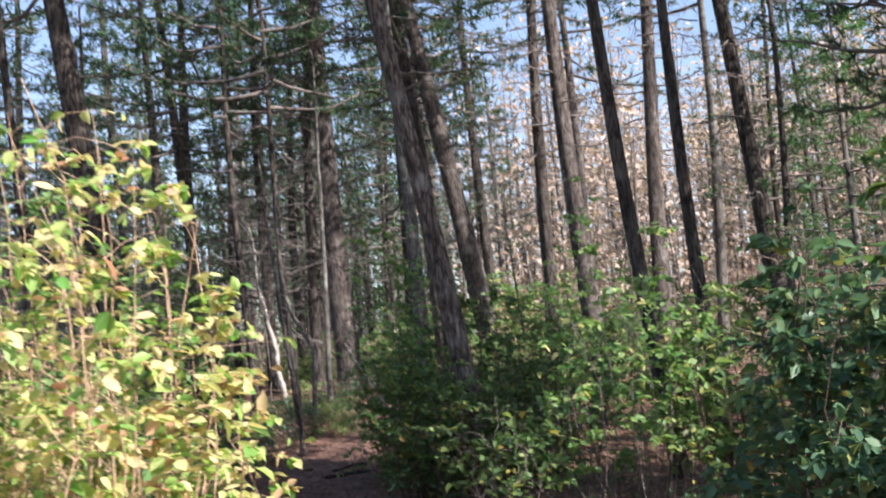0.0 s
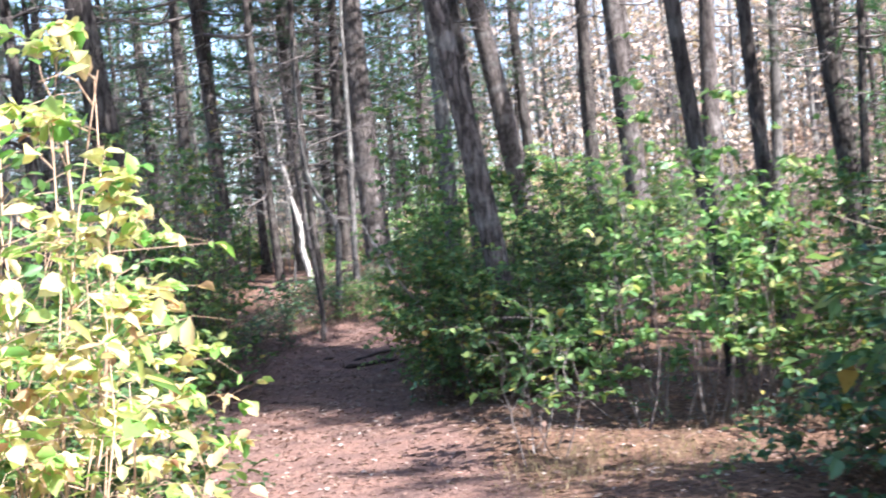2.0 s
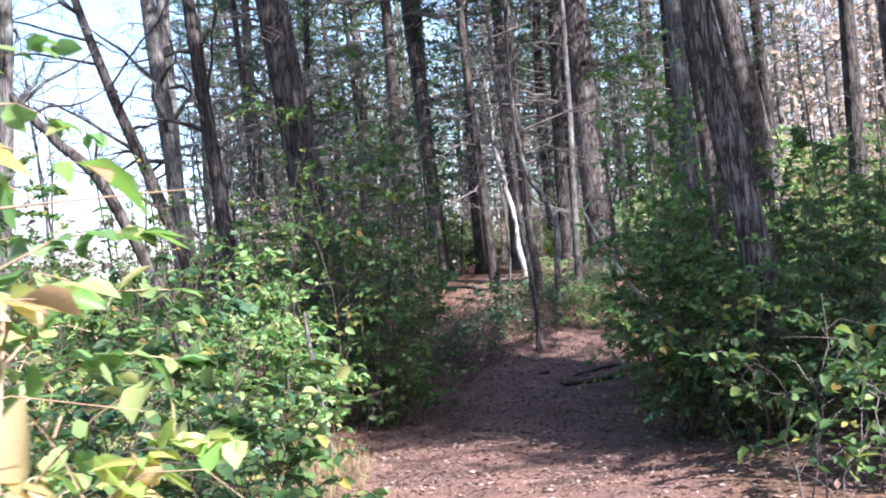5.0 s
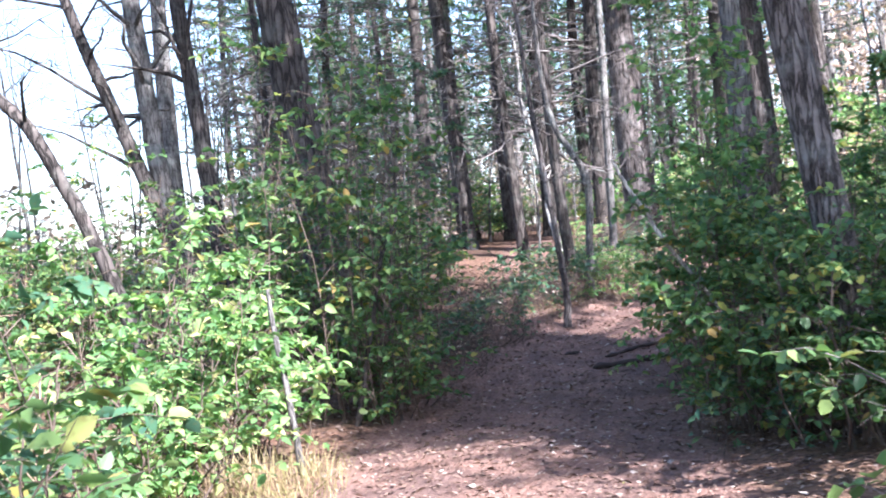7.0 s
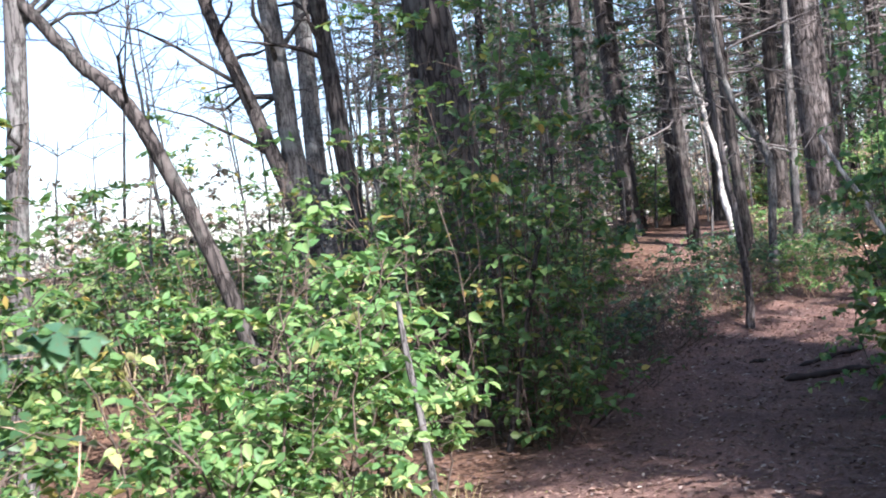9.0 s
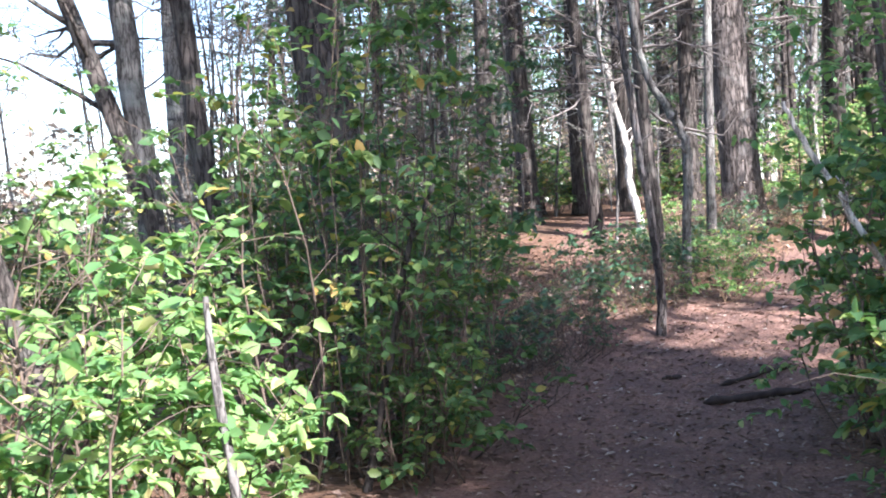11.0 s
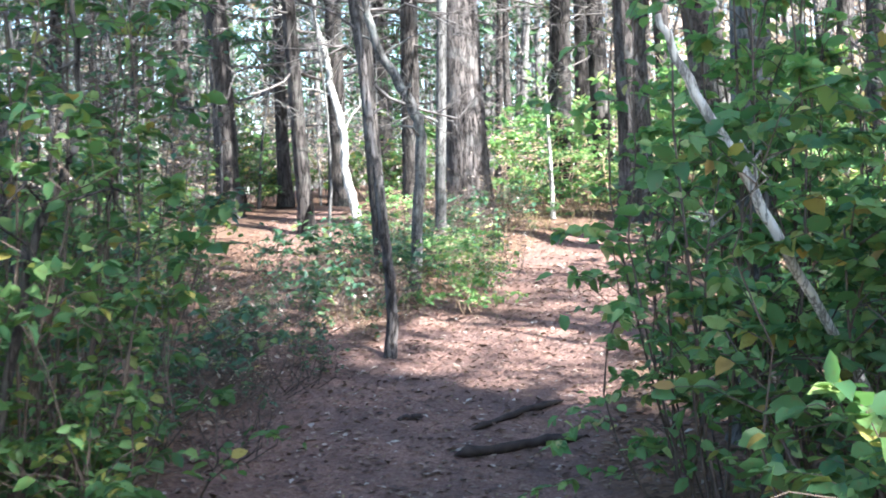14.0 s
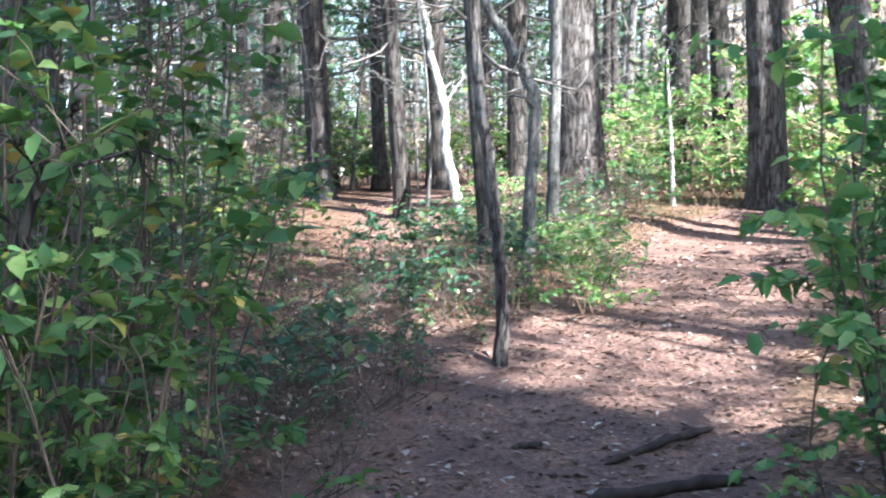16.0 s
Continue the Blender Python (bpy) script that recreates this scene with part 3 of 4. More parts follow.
stem_tree("edge_tree", [(-5.67, 19.7, 0.3), (-5.93, 19.7, 3.0), (-6.05, 19.7, 4.3), (-6.3, 19.7, 7.2), (-6.4, 19.9, 9.5)], [0.1, 0.09, 0.085, 0.06, 0.015], bark_dark, "dark bare tree at the field's edge", branches=20, reach=1.8)
stem_tree("edge_tree", [(-6.33, 15.0, 0.1), (-6.19, 15, 1.7), (-6.0, 15, 3.6), (-5.9, 15, 6), (-5.8, 15.1, 8)], [0.09, 0.08, 0.072, 0.05, 0.015], bark_grey, "pale smooth grey tree among sunlit shrubs", branches=14, reach=1.6)
stem_tree("leaning_tree", [(-4.3, 15.2, 0.1), (-4.7, 15.1, 1.6), (-5.18, 15, 2.67), (-5.56, 15, 3.0), (-6.0, 15, 3.5), (-6.9, 15, 4.2), (-7.8, 15, 4.9)], [0.06, 0.055, 0.05, 0.045, 0.04, 0.025, 0.008], bark_dark, "dark bare tree leaning far over the shrubs", branches=14, reach=1.4)

# ---- shrubs beside the path ----
shrub(-1.6, 5.5, 0.9, 1.25, 2.6, "autumn shrub with yellow and orange leaves on reddish stems", leaf_autumn, twig_tan, 54, 13, 7000, 0.058, single=300, single_size=0.085, single_zone=(0.6, -0.4, 0.1), twig_len=0.35, stem_r=0.006)
shrub(-1.0, 4.85, 0.42, 0.4, 1.75, "arching sprays of large yellow-green leaves by the autumn shrub", leaf_autumn, twig_tan, 7, 7, 130, 0.075, single=36, single_size=0.1, single_mat=leaf_sunlit, stem_r=0.005, open_base=0.3)
shrub(-1.75, 6.3, 0.75, 0.8, 2.4, "green-leaved shrub growing through the autumn shrub", leaf_sunlit, twig_tan, 20, 11, 2200, 0.06, single=60, single_size=0.09)
# duller green than its neighbours, to stand in for shade at this spot
shrub(-1.85, 8.4, 0.7, 1.1, 1.2, "mixed green and yellow shrub at the path's edge", leaf_green, twig_brown, 26, 13, 4600, 0.055, single=40, single_size=0.065)
shrub(-3.0, 6.8, 1.2, 1.5, 2.5, "tall yellowing shrub behind the autumn shrub", leaf_autumn, twig_brown, 26, 13, 5200, 0.06, fine=False)
shrub(1.85, 12.5, 1.15, 1.2, 2.75, "leafy bright green shrub on thin pale stems beside the path", leaf_sunlit, twig_grey, 34, 12, 3600, 0.08, single=290, single_size=0.1, open_base=0.25, stem_r=0.006)
shrub(0.45, 11.1, 0.42, 0.5, 1.15, "sparse arching green sprays leaning over the path", leaf_green, twig_grey, 8, 7, 240, 0.075, single=60, single_size=0.1, open_base=0.35, stem_r=0.006)
shrub(0.42, 14.2, 0.6, 0.5, 1.45, "dark leafy shrub at the path's edge", leaf_green, twig_brown, 24, 12, 3600, 0.066, single=80, single_size=0.08, open_base=0.05)
shrub(1.95, 5.4, 0.75, 1.0, 1.85, "dark green shrub in the shade", leaf_shaded, twig_brown, 28, 13, 7500, 0.065, single=60, single_size=0.09)
# blocker beyond the right edge of view, keeps sun off the shrub before it
shrub(2.95, 4.6, 0.8, 0.9, 2.5, "tall dense shrub added out of view to shade the shrub beside it", leaf_shaded, twig_brown, 28, 13, 6500, 0.065, fine=False)
shrub(2.75, 11.9, 0.75, 0.8, 2.0, "leafy green shrub beside the bright shrub", leaf_green, twig_brown, 24, 12, 3000, 0.075, single=80, single_size=0.09, open_base=0.2)
shrub(2.35, 9.3, 0.75, 0.6, 0.85, "low dark shrub in the shade beside the path", leaf_shaded, twig_brown, 20, 11, 2400, 0.065, open_base=0.1)
shrub(3.2, 8.6, 1.1, 1.6, 2.3, "dense shaded green shrub behind the leafy shrub", leaf_shaded, twig_brown, 28, 13, 7500, 0.06, fine=False)
shrub(3.5, 14.0, 1.3, 1.5, 2.2, "dense green shrub under the trees", leaf_green, twig_brown, 28, 13, 8000, 0.06, fine=False)
shrub(0.75, 15.3, 0.95, 1.2, 2.2, "dense green thicket round the leaning pine", leaf_green, twig_brown, 36, 15, 12000, 0.055, open_base=0.05)
shrub(-0.2, 15.3, 0.75, 0.8, 1.7, "broad-leaved green shrub overhanging the path", leaf_green, twig_brown, 30, 14, 6500, 0.066, single=160, single_size=0.075, open_base=0.05)
shrub(0.25, 17.7, 0.95, 0.9, 2.3, "leafy green thicket behind the overhanging shrub", leaf_green, twig_brown, 32, 14, 7000, 0.066, open_base=0.05)
# lighter leaves on this shaded shrub stand in for dappled light
shrub(-0.42, 17.3, 0.62, 0.65, 3.5, "tall airy broad-leaved shrub at the path's edge", leaf_sunlit, twig_brown, 34, 14, 5200, 0.068, single=260, single_size=0.085, open_base=0.08)
shrub(1.5, 16.5, 1.1, 1.6, 2.1, "green thicket beside the path", leaf_green, twig_brown, 30, 14, 7000, 0.06, fine=False)
shrub(1.7, 20.3, 1.0, 1.3, 2.0, "tall sunlit green thicket beyond the shade", leaf_sunlit, twig_brown, 26, 13, 7000, 0.06, fine=False)
shrub(-3.7, 12.8, 1.05, 1.5, 1.55, "sunlit bright green shrub beside the path", leaf_sunlit, twig_brown, 36, 13, 6500, 0.065, single=220, single_size=0.08)
shrub(2.9, 20.8, 1.2, 1.4, 3.0, "tall sunlit yellow-green thicket under the trees", leaf_sunlit, twig_brown, 26, 13, 5500, 0.07, fine=False)
# dark leaf colour here stands in for shade on this shrub
shrub(-2.3, 9.7, 0.45, 0.5, 1.35, "shaded shrub at the path's edge, its leaves coloured dark", leaf_shaded, twig_brown, 16, 10, 1900, 0.06)
shrub(-3.65, 14.6, 0.7, 0.75, 1.5, "sunlit broad-leaved green shrub before the dark thicket", leaf_sunlit, twig_brown, 26, 13, 3200, 0.075, single=200, single_size=0.09)
# leaves toned down from the bright green in place of cast shade
shrub(-3.3, 10.6, 0.8, 1.0, 1.35, "green shrub with thin stalks at the path's edge", leaf_green, twig_tan, 24, 13, 5500, 0.06, single=60, single_size=0.075)
shrub(-5.3, 13.0, 1.3, 1.6, 2.7, "sunlit green shrub at the field's edge", leaf_green, twig_brown, 30, 14, 8500, 0.06, fine=False)
shrub(-5.2, 10.2, 1.2, 1.5, 2.2, "sunlit green shrub at the field's edge", leaf_sunlit, twig_brown, 28, 14, 7500, 0.06, fine=False)
shrub(-3.55, 16.8, 1.05, 1.15, 3.3, "tall green thicket with thin upright stems", leaf_green, twig_brown, 50, 15, 6200, 0.072, single=290, single_size=0.09, open_base=0.05)
shrub(-3.15, 16.9, 0.55, 1.0, 1.3, "low leafy skirt of shrub before the tall thicket", leaf_green, twig_brown, 24, 12, 3600, 0.06, open_base=0.02)
# second unseen blocker on the sunny side of the shaded shrub
shrub(3.4, 4.0, 0.9, 1.3, 2.9, "tall dense shrub added out of view to shade the shrub beside it", leaf_shaded, twig_brown, 28, 13, 7000, 0.065, open_base=0.05, fine=False)
shrub(-3.7, 18.6, 0.95, 1.1, 3.1, "tall dark thicket in the shade", leaf_shaded, twig_brown, 32, 13, 4300, 0.06, open_base=0.05, fine=False)
shrub(-5.6, 16.4, 1.3, 1.4, 2.3, "tall green thicket at the wood's edge", leaf_green, twig_brown, 30, 13, 6000, 0.06, fine=False)
stem_tree("snag", [(-3.0, 14.2, 0.15), (-3.05, 14.2, 0.7), (-3.12, 14.22, 1.1), (-3.15, 14.25, 1.4)], [0.022, 0.021, 0.019, 0.012], bark_grey, "pale brown dead snag among sunlit leaves", "dead tree")
stem_tree("broken_branch", [(0.1, 15.9, 0.1), (-0.35, 15.6, 0.95), (-0.71, 15.3, 1.48), (-0.8, 15.3, 1.67), (-0.94, 15.3, 1.9), (-1.0, 15.3, 2.05)], [0.011, 0.013, 0.014, 0.014, 0.013, 0.009], bark_pale, "pale broken branch standing in the dark shrub", "branch", branches=1, reach=0.12)
stem_tree("crooked_bush", [(-3.3, 16.3, 0.15), (-3.15, 16.4, 0.9), (-3.0, 16.4, 1.58), (-2.9, 16.4, 1.72), (-2.83, 16.4, 1.91), (-2.85, 16.4, 2.5)], [0.022, 0.02, 0.016, 0.015, 0.013, 0.006], bark_dark, "dark crooked bare bush in the thicket", "bush", branches=5, reach=0.5)

# ---- undergrowth of the wood ----
low = shrub(-0.4, 29.6, 0.6, 0.6, 0.9, "sunlit yellow-green shrub at the path's bend", leaf_sunlit, twig_tan, 12, 9, 1300, 0.07, group="undergrowth", fine=False, joined=True)
copies(low, [(-1.3, 31.2, 40, 1.3), (-0.9, 32.4, 100, 1.6), (0.9, 30.2, 160, 1.2), (-2.6, 26.4, 220, 0.7), (-1.75, 22.3, 30, 0.7), (-1.9, 23.2, 60, 0.6), (1.3, 27.0, 300, 1.3), (1.9, 28.6, 10, 2.3), (1.0, 31.6, 80, 2.2), (2.3, 32.2, 190, 2.6), (-0.2, 34.5, 70, 1.9), (-2.3, 31.0, 200, 1.4), (1.2, 24.0, 130, 1.5), (2.4, 22.5, 240, 1.8)])
mid = shrub(-4.6, 24.5, 0.8, 0.8, 1.3, "green shrub of the shaded undergrowth", leaf_green, twig_brown, 14, 9, 1250, 0.085, group="undergrowth", fine=False, joined=True)
dry = shrub(3.6, 29.0, 0.8, 0.8, 1.5, "half-bare russet shrub under the trees", leaf_russet, twig_grey, 16, 10, 700, 0.07, group="undergrowth", fine=False, joined=True)
# dark leaves imitate the shade over this ground, which the sun here reaches
tiny = shrub(-2.6, 20.2, 0.22, 0.22, 0.32, "small low green plant on the needle litter", leaf_shaded, twig_brown, 6, 5, 90, 0.05, group="low plants", fine=False, joined=True, stem_r=0.0028, name="low_plant", category="plant", twig_len=0.15)
field_rng = np.random.default_rng(21)


def scatter(ob, count, x0, x1, y0, y1, small, large, clear=0.25):
    n = 0
    while n < count:
        x, y = field_rng.uniform(x0, x1), field_rng.uniform(y0, y1)
        if worn_at(np.array([x]), np.array([y]))[0] < clear:
            copies(ob, [(x, y, field_rng.uniform(0, 360), field_rng.uniform(small, large))])
            n += 1


# copies added beyond the right edge to keep light off the dark shrub
copies(mid, [(3.3, 4.4, 20, 1.8), (3.5, 6.3, 90, 1.9), (2.9, 2.5, 200, 1.6), (3.9, 8.0, 300, 2.0), (2.6, 0.6, 40, 1.5)])
scatter(mid, 26, -12, -3.2, 21.5, 40, 0.7, 1.5)
scatter(mid, 22, 1.2, 12, 19, 42, 0.8, 1.9)
scatter(dry, 22, -9, 0, 29, 48, 0.7, 1.6)
scatter(dry, 30, 2.0, 18, 22, 55, 1.0, 2.4)
scatter(low, 10, -14, -7, 19, 34, 1.0, 2.0)
scatter(dry, 22, -15, -6.8, 17, 32, 1.1, 1.9)
scatter(mid, 14, -13, -6.8, 15.5, 27, 1.2, 2.0)
scatter(tiny, 48, -3.7, -2.3, 18.2, 27, 0.6, 1.7, 0.97)
scatter(tiny, 26, -2.4, -1.5, 21.0, 27, 0.8, 1.7, 0.9)
scatter(tiny, 26, -0.4, 2.2, 9, 30, 0.7, 1.6, 0.6)
scatter(tiny, 14, -1.6, 0.6, 27, 31, 1.0, 1.8, 0.5)

dead = shrub(-2.9, 18.3, 0.4, 0.4, 0.65, "low tangle of dry brown stalks on the needle litter", leaf_russet, twig_brown, 16, 9, 45, 0.04, group="low plants", fine=False, joined=True, stem_r=0.004, name="dry_stalks", category="dry plant", twig_len=0.3)
scatter(dead, 10, -3.5, -2.35, 17.2, 21.5, 0.6, 1.2, 0.9)
scatter(dead, 12, -2.6, -1.4, 21.3, 28, 0.6, 1.2, 0.6)

bare = []
for n, (hgt, sway) in enumerate(((3.4, 0.25), (4.4, -0.35), (2.6, 0.4))):
    x, y = (-5.2 + 1.7 * n, 25.2 + 2.1 * n)
    z = gz(x, y)
    bare.append(stem_tree("bare_sapling", [(x, y, z), (x + 0.05, y, z + 0.3 * hgt), (x + 0.4 * sway, y + 0.1, z + 0.65 * hgt), (x + sway, y, z + hgt)], [0.022, 0.018, 0.013, 0.005], bark_grey, "thin bare grey sapling with dry twigs", "sapling", 9, 6, "bare saplings", 0.9))
for n in range(3):
    scatter(bare[n], 13, -11, -1.8, 22.5, 42, 0.7, 1.3)
    scatter(bare[n], 9, 1.2, 12, 21, 44, 0.8, 1.4)
edge_rng = np.random.default_rng(4)
for n in range(24):
    x, y = edge_rng.uniform(-11.5, -6.3), edge_rng.uniform(15.5, 27)
    copies(bare[n % 3], [(x, y, edge_rng.uniform(0, 360), edge_rng.uniform(0.9, 1.5))])
young = thing("young_pine", -0.98, 28.75, gz(-0.98, 28.75), "soft light green young pine in the sun", "young tree", "undergrowth")
for name, me, m in (("limb_tangle", CROWNS[0][0], twig_brown), ("crown", CROWNS[0][1], fern_mat)):
    p = part(name, me, m, young, kind="stuff")
    p.scale = (0.22, 0.22, 0.17)
soft = thing("young_pine", 5.6, 16.8, gz(5.6, 16.8), "soft light green young pine at the shrubs' edge", "young tree", "undergrowth")
part("trunk", trunk_mesh(np.array([(0, 0, 0), (0.03, 0, 2), (0, 0.02, 4.2), (0, 0, 6.2)]), [0.06, 0.05, 0.03, 0.008], 8), bark_grey, soft)
for name, me, m in (("limb_tangle", CROWNS[1][0], twig_grey), ("crown", CROWNS[1][1], fern_mat)):
    p = part(name, me, m, soft, kind="stuff")
    p.location, p.scale = (0, 0, 1.5), (0.62, 0.62, 0.58)
copies(young, [(0.9, 32.5, 50, 1.1), (-5.6, 26.5, 90, 1.0), (-6.6, 22.8, 200, 1.3)])


# ---- the wood all round ----
def wood_pine(label, r, height, mat, crown, crown_at, dead_at, size=1.0):
    """One pine of the wood, to be copied; its dry branches are joined."""
    ob = thing("pine_tree", 0, 0, -50, label, "tree", "pines of the wood")
    t = np.linspace(0, 1, 16) ** 1.3
    line = np.stack([0.12 * np.sin(t * 5), 0.1 * np.sin(t * 4 + 1), height * t], -1)
    line[:, :2] -= line[0, :2]
    part("trunk", trunk_mesh(line, r * (1 - 0.85 * t) + 0.01, 10), mat, ob)
    for name, me, m in (("limb_tangle", CROWNS[crown][0], twig_grey), ("crown", CROWNS[crown][1], needle_mat)):
        p = part(name, me, m, ob, kind="stuff")
        p.location, p.scale = (0, 0, crown_at), (size,) * 3
    whole = Soup()
    for me in DEAD[crown][::2]:
        v = np.zeros(len(me.vertices) * 3, np.float32)
        me.vertices.foreach_get("co", v)
        f = np.zeros(len(me.loops), np.int32)
        me.loops.foreach_get("vertex_index", f)
        whole.add(v.reshape(-1, 3), f.reshape(-1, 4))
    p = part("dead_branch_tangle", whole.mesh("dead_branch_tangle"), twig_grey, ob, "bare dry grey branches", "stuff")
    p.location = (0, 0, dead_at)
    return ob


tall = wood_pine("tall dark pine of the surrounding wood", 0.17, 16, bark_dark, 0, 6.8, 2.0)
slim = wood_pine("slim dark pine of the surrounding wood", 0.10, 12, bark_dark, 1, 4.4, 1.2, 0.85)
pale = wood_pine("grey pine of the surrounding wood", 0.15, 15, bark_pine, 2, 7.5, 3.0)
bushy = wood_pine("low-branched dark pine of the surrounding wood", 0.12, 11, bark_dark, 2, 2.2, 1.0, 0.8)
first_spots = iter([(-7.4, 35.5), (-3.2, 36.0), (4.0, 33.0), (-10.5, 33.5)])
for ob in (tall, slim, pale, bushy):
    x, y = next(first_spots)
    ob.location = (x, y, gz(x, y) - 0.05)

# mostly unseen pines added off the path's sunny right-hand edge to cast shade
SHADE = [(13.6, 0), (14.0, 4), (13.4, -2), (14.0, 2.5), (13.9, -2.6), (13.6, 7), (13.0, 9), (13.0, 14), (18, 16), (13.2, -0.5), (14.2, 10)]
for n, (across, along) in enumerate(SHADE):
    x, y = 0.57 * across + 0.82 * along, 0.82 * across - 0.57 * along
    copies((tall, pale)[n % 2], [(x, y, n * 77, 0.95)])
# slim pines added likewise, to shade parts of the path and the shrubs
for across, along, size in ((14.3, -3.3, 0.85), (8.9, 3.0, 0.7), (13.6, 0.2, 0.75), (13.7, -1.6, 0.75), (13.2, -1.0, 0.95), (13.6, 1.5, 0.85), (14.2, -2.5, 0.9), (14.4, 2.0, 0.9), (19.6, 1.0, 0.75), (19.6, -3.0, 0.75), (25.8, -9, 0.8), (5.9, 0.1, 0.72), (12.9, 0.5, 0.85), (13.0, -1.2, 0.8)):
    copies(slim, [(0.57 * across + 0.82 * along, 0.82 * across - 0.57 * along, across * 90, size)])

# narrow crowns out of view, added to break the sun into strips
narrow = wood_pine("tall narrow pine added out of view to cast shade", 0.11, 13, bark_dark, 1, 7.8, 3.0, 0.66)
narrow.location = (9.3, 15.1, gz(9.3, 15.1) - 0.05)
copies(narrow, [(9.8, 16.6, 120, 1.0), (7.85, 13.1, 200, 0.95), (8.3, 13.0, 300, 1.1), (8.4, 8.6, 40, 1.05), (6.7, 11.0, 160, 1.0)])
# unseen pines whose high crowns shade the thicket but spare the bright shrub
high = wood_pine("tall high-crowned pine added out of view to shade the thicket", 0.16, 18, bark_dark, 0, 11.6, 5.0, 0.78)
high.location = (10.7, 7.5, gz(10.7, 7.5) - 0.05)
copies(high, [(9.4, 9.2, 70, 1.0), (13.7, 5.7, 150, 1.08), (12.0, 8.4, 250, 1.0)])

kinds = (tall, slim, bushy, slim, pale, bushy)
n = 0
while n < 74:
    x, y = field_rng.uniform(-24, 22), field_rng.uniform(-14, 62)
    across, along = 0.57 * x + 0.82 * y, 0.82 * x - 0.57 * y
    open_field = x < -5 and y > 6 and (-x - 0.3) > 0.44 * (y - 7) and y < 200
    beside = y < 30 and -6 < x < 7
    sunny = (0.5 < across < 10.8 and -5 < along < 22) or (15.3 < across < 29 and -13 < along < 8)
    thin = x > 1 and y > 10 and field_rng.uniform() < 0.88
    if thin or open_field or beside or sunny or abs(x - np.interp(y, [p[1] for p in PATH], [p[0] for p in PATH])) < 2.2:
        continue
    turn, size = field_rng.uniform(0, 360), field_rng.uniform(0.8, 1.15)
    clearing = 9.8 < across < 13 and 0 < along < 15
    if not clearing and (n % 4 or x > -1.6 - 0.31 * (y - 11) or y < 12):
        copies(kinds[n % 6], [(x, y, turn, size)])
    n += 1


def far_wood():
    """The far wood: many trunks, bare twigs and hanging leaves beyond the pines."""
    trunks, twigs, dull, green = Soup(), Soup(), Soup(), Soup()
    g = np.random.default_rng(5)
    for _ in range(640):
        x, y = g.uniform(-50, 80), g.uniform(50, 120)
        if x < -0.36 * y:
            continue
        z, hgt, r = gz(x, y), g.uniform(9, 17), g.uniform(0.08, 0.2)
        a, b = g.normal(0, 0.5, 2)
        tube(trunks, np.array([(x, y, z - 0.3), (x + a * 0.5, y + b * 0.5, z + hgt * 0.5), (x + a, y + b, z + hgt)]), [r, r * 0.7, r * 0.1], 5)
        dark = x < 1 or g.uniform() < 0.06
        m = 240 if dark else 300
        u = g.uniform(0, 1, m)
        w = (0.3 + 2.3 * np.sin(np.pi * (0.1 + 0.85 * u)))[:, None]
        pos = np.stack([x + a * u, y + b * u, z + hgt * (0.12 + 0.9 * u)], -1) + g.normal(0, 0.5, (m, 3)) * np.concatenate([w, w, 0.6 * w], 1) * (1.0 if dark else 1.5)
        leaves(green if dark else dull, pos, g.normal(0, 1, (m, 3)), g.uniform(0.25, 0.5, m), 0.2, False, 0.75)
        for k in range(0, m, 16):
            foot = np.array([x + a * u[k], y + b * u[k], z + hgt * (0.1 + 0.7 * u[k])])
            tube(twigs, np.array([foot, pos[k]]), [0.03, 0.008], 3)
    wood = tagged(new("far_wood"), "distant autumn wood of grey trunks and russet leaves", "woods", kind="stuff")
    part("trunks", trunks.mesh("trunks"), bark_grey, wood, kind="stuff")
    part("twigs", twigs.mesh("twigs"), twig_grey, wood, kind="stuff")
    part("russet_leaves", dull.mesh("russet_leaves"), leaf_russet, wood, kind="stuff")
    part("dark_needles", green.mesh("dark_needles"), needle_mat, wood, kind="stuff")


far_wood()


# ---- small things on the ground ----
def stick(points, r, label):
    s = Soup()
    pts = np.array([(x, y, gz(x, y) + lift) for x, y, lift in points])
    seg = np.linspace(0, len(pts) - 1, 12)
    line = np.stack([np.interp(seg, np.arange(len(pts)), pts[:, k]) for k in range(3)], -1)
    line[1:-1] += rng.normal(0, 0.006, (10, 3))
    rad = np.full(12, r) * (1 + 0.15 * np.sin(np.arange(12) * 1.7))
    rad[0] = rad[-1] = 0.003
    tube(s, line, rad, 9, 0.12, 1.0)
    me = s.mesh("stick", True)
    me.materials.append(stick_mat)
    tagged(new("stick", me), label, "stick", "sticks on the path")


stick([(-1.68, 18.58, 0.02), (-1.35, 18.75, 0.025), (-1.0, 18.87, 0.02)], 0.028, "dark thick stick lying on the path")
stick([(-1.6, 19.05, 0.012), (-1.33, 19.33, 0.02), (-1.07, 19.6, 0.012)], 0.018, "long dark stick lying on the path")
stick([(-2.02, 19.2, 0.01), (-1.88, 19.24, 0.012)], 0.017, "short dark stick lying on the path")


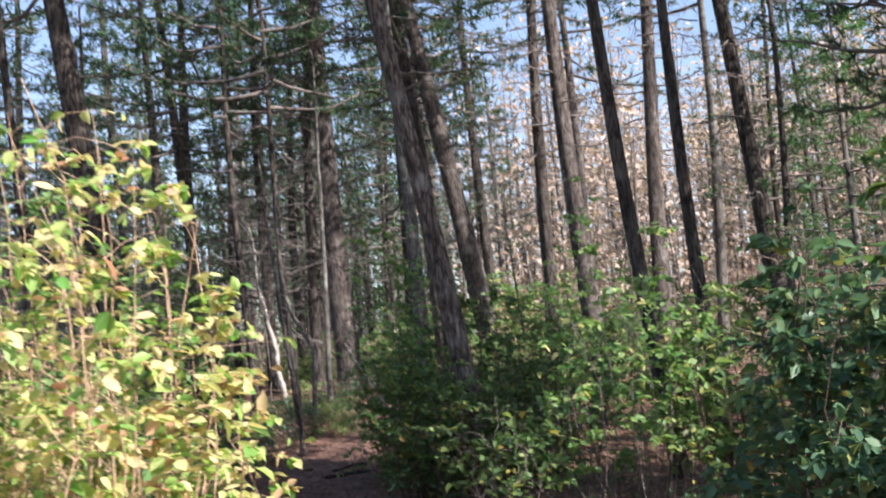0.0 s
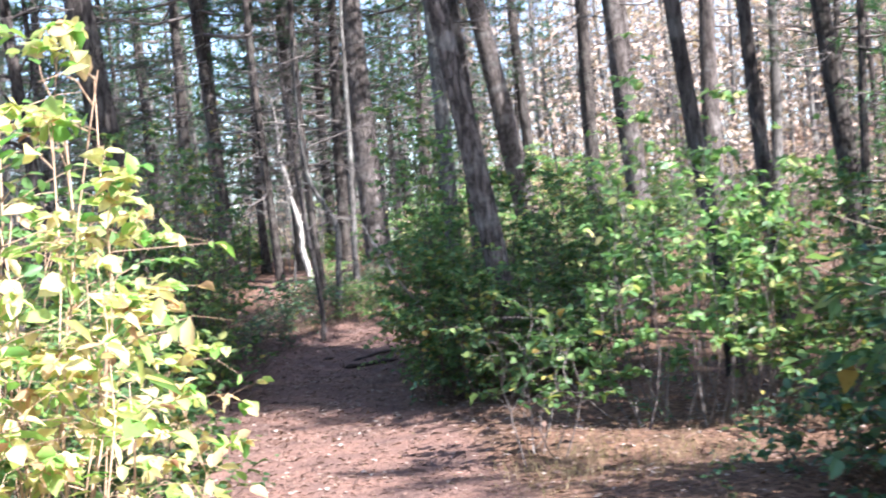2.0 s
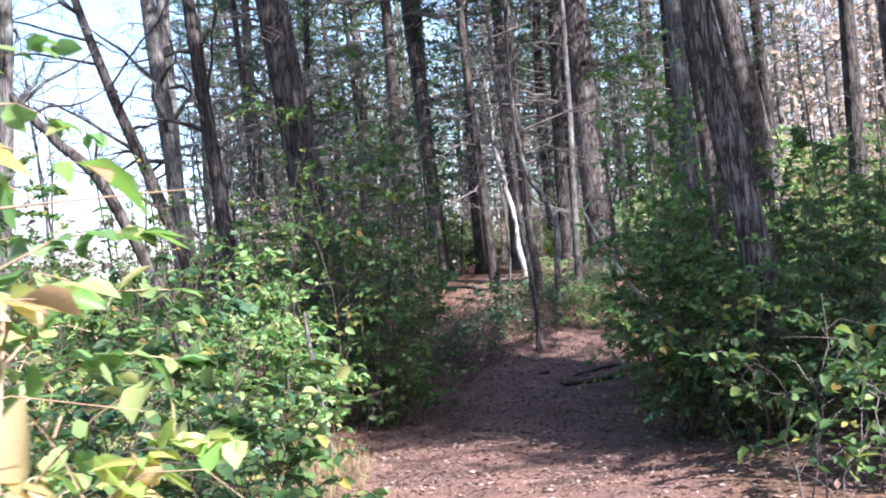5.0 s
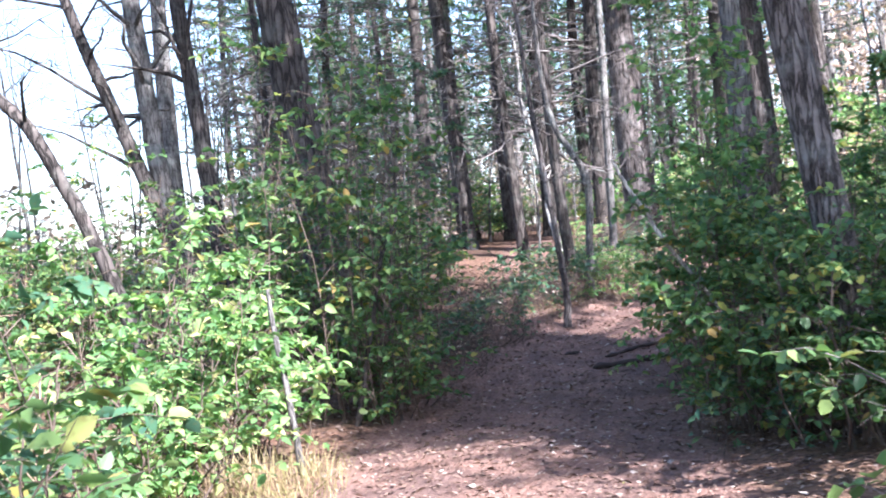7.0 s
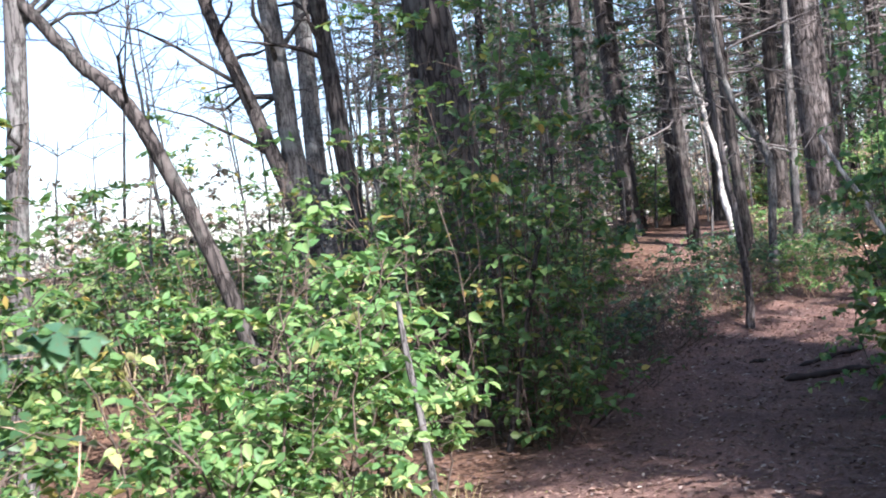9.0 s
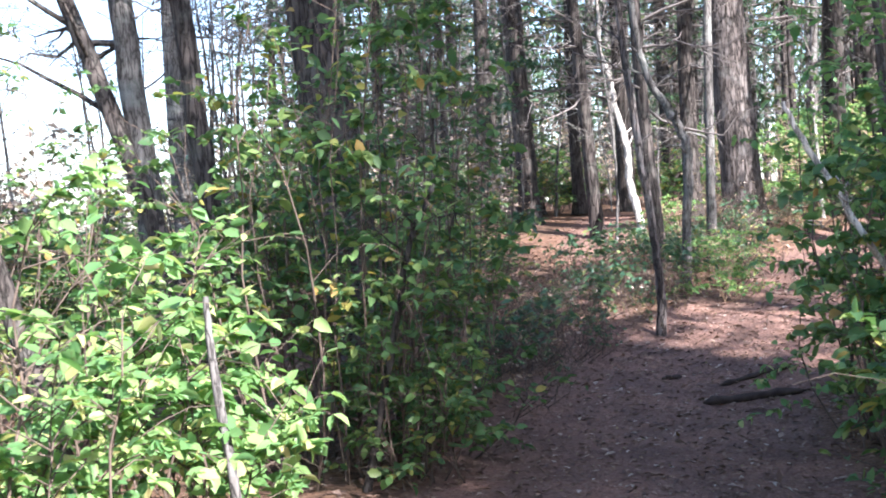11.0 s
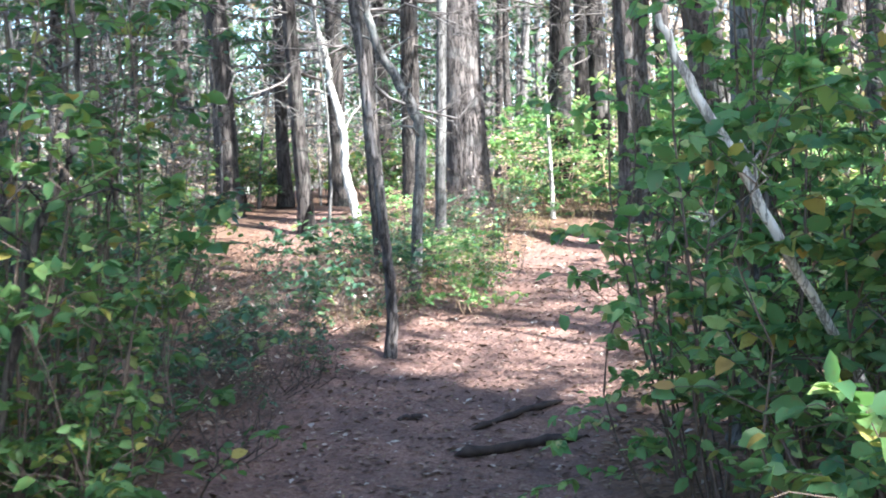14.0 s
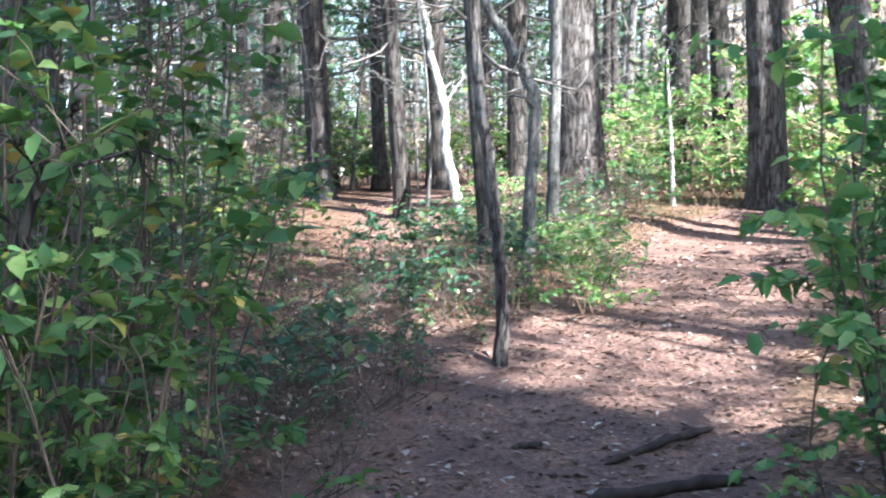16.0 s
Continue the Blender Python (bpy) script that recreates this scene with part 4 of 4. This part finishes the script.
def litter(name, count, x0, x1, y0, y1, low_size, high_size, mat, label):
    s = Soup()
    g = np.random.default_rng(count)
    x, y = g.uniform(x0, x1, count), g.uniform(y0, y1, count)
    pos = np.stack([x, y, ground_z(x, y) + g.uniform(0.004, 0.02, count)], -1)
    leaves(s, pos, g.normal(0, 1, (count, 3)) * [1, 1, 0.12], g.uniform(low_size, high_size, count), 0.85, False)
    me = s.mesh(name)
    me.materials.append(mat)
    tagged(new(name, me), label, "leaf litter", kind="stuff")


litter("fallen_leaves", 32000, -4.5, 3.0, 5, 31, 0.025, 0.075, litter_mat, "brown fallen leaves on path and forest floor")
litter("path_leaves", 9000, -3.4, 0.4, 13, 24, 0.02, 0.05, litter_mat, "small curled brown leaves strewn over the path")
litter("pale_bits", 1300, -3.6, 1.5, 9, 30, 0.015, 0.03, grass_mat, "pale scraps of leaf and bark on the path")


def grass(count, spots, tall, label):
    s = Soup()
    g = np.random.default_rng(count)
    pick = g.integers(0, len(spots), count)
    c = np.array(spots)[pick]
    x, y = c[:, 0] + g.normal(0, 1, count) * c[:, 2], c[:, 1] + g.normal(0, 1, count) * c[:, 2]
    keep = (worn_at(x, y) < 0.75) & ((x < -7.5) | (tall < 0.5))
    x, y = x[keep], y[keep]
    pos = np.stack([x, y, ground_z(x, y) - 0.01], -1)
    way = unit(g.normal(0, 0.35, (len(x), 3)) + [0, 0, 1])
    leaves(s, pos, way, tall * g.uniform(0.4, 1.2, len(x)), 0.0, False, 0.045)
    me = s.mesh("grass")
    me.materials.append(grass_mat)
    tagged(new("grass", me), label, "grass", kind="stuff")


grass(6000, [(-3.0, 11.5, 0.5), (-2.9, 13.6, 0.4), (-3.4, 12.5, 0.6), (-2.0, 9.0, 0.5), (-1.2, 27.5, 0.6), (-2.2, 25.5, 0.7), (-1.0, 29.0, 0.6), (-2.6, 22.5, 0.6), (1.0, 10.5, 0.5), (0.9, 27.0, 0.5)], 0.15, "dry tan grass along the path's edge")
grass(1500, [(-2.8, 12.0, 0.45), (-2.95, 13.3, 0.4), (-3.15, 14.0, 0.35), (-2.65, 11.0, 0.4)], 0.24, "dry tan grass under the sunlit shrubs")
grass(16000, [(-12, 20, 3.5), (-16, 28, 5), (-9, 14, 2)], 0.7, "dry tan grass of the open field")
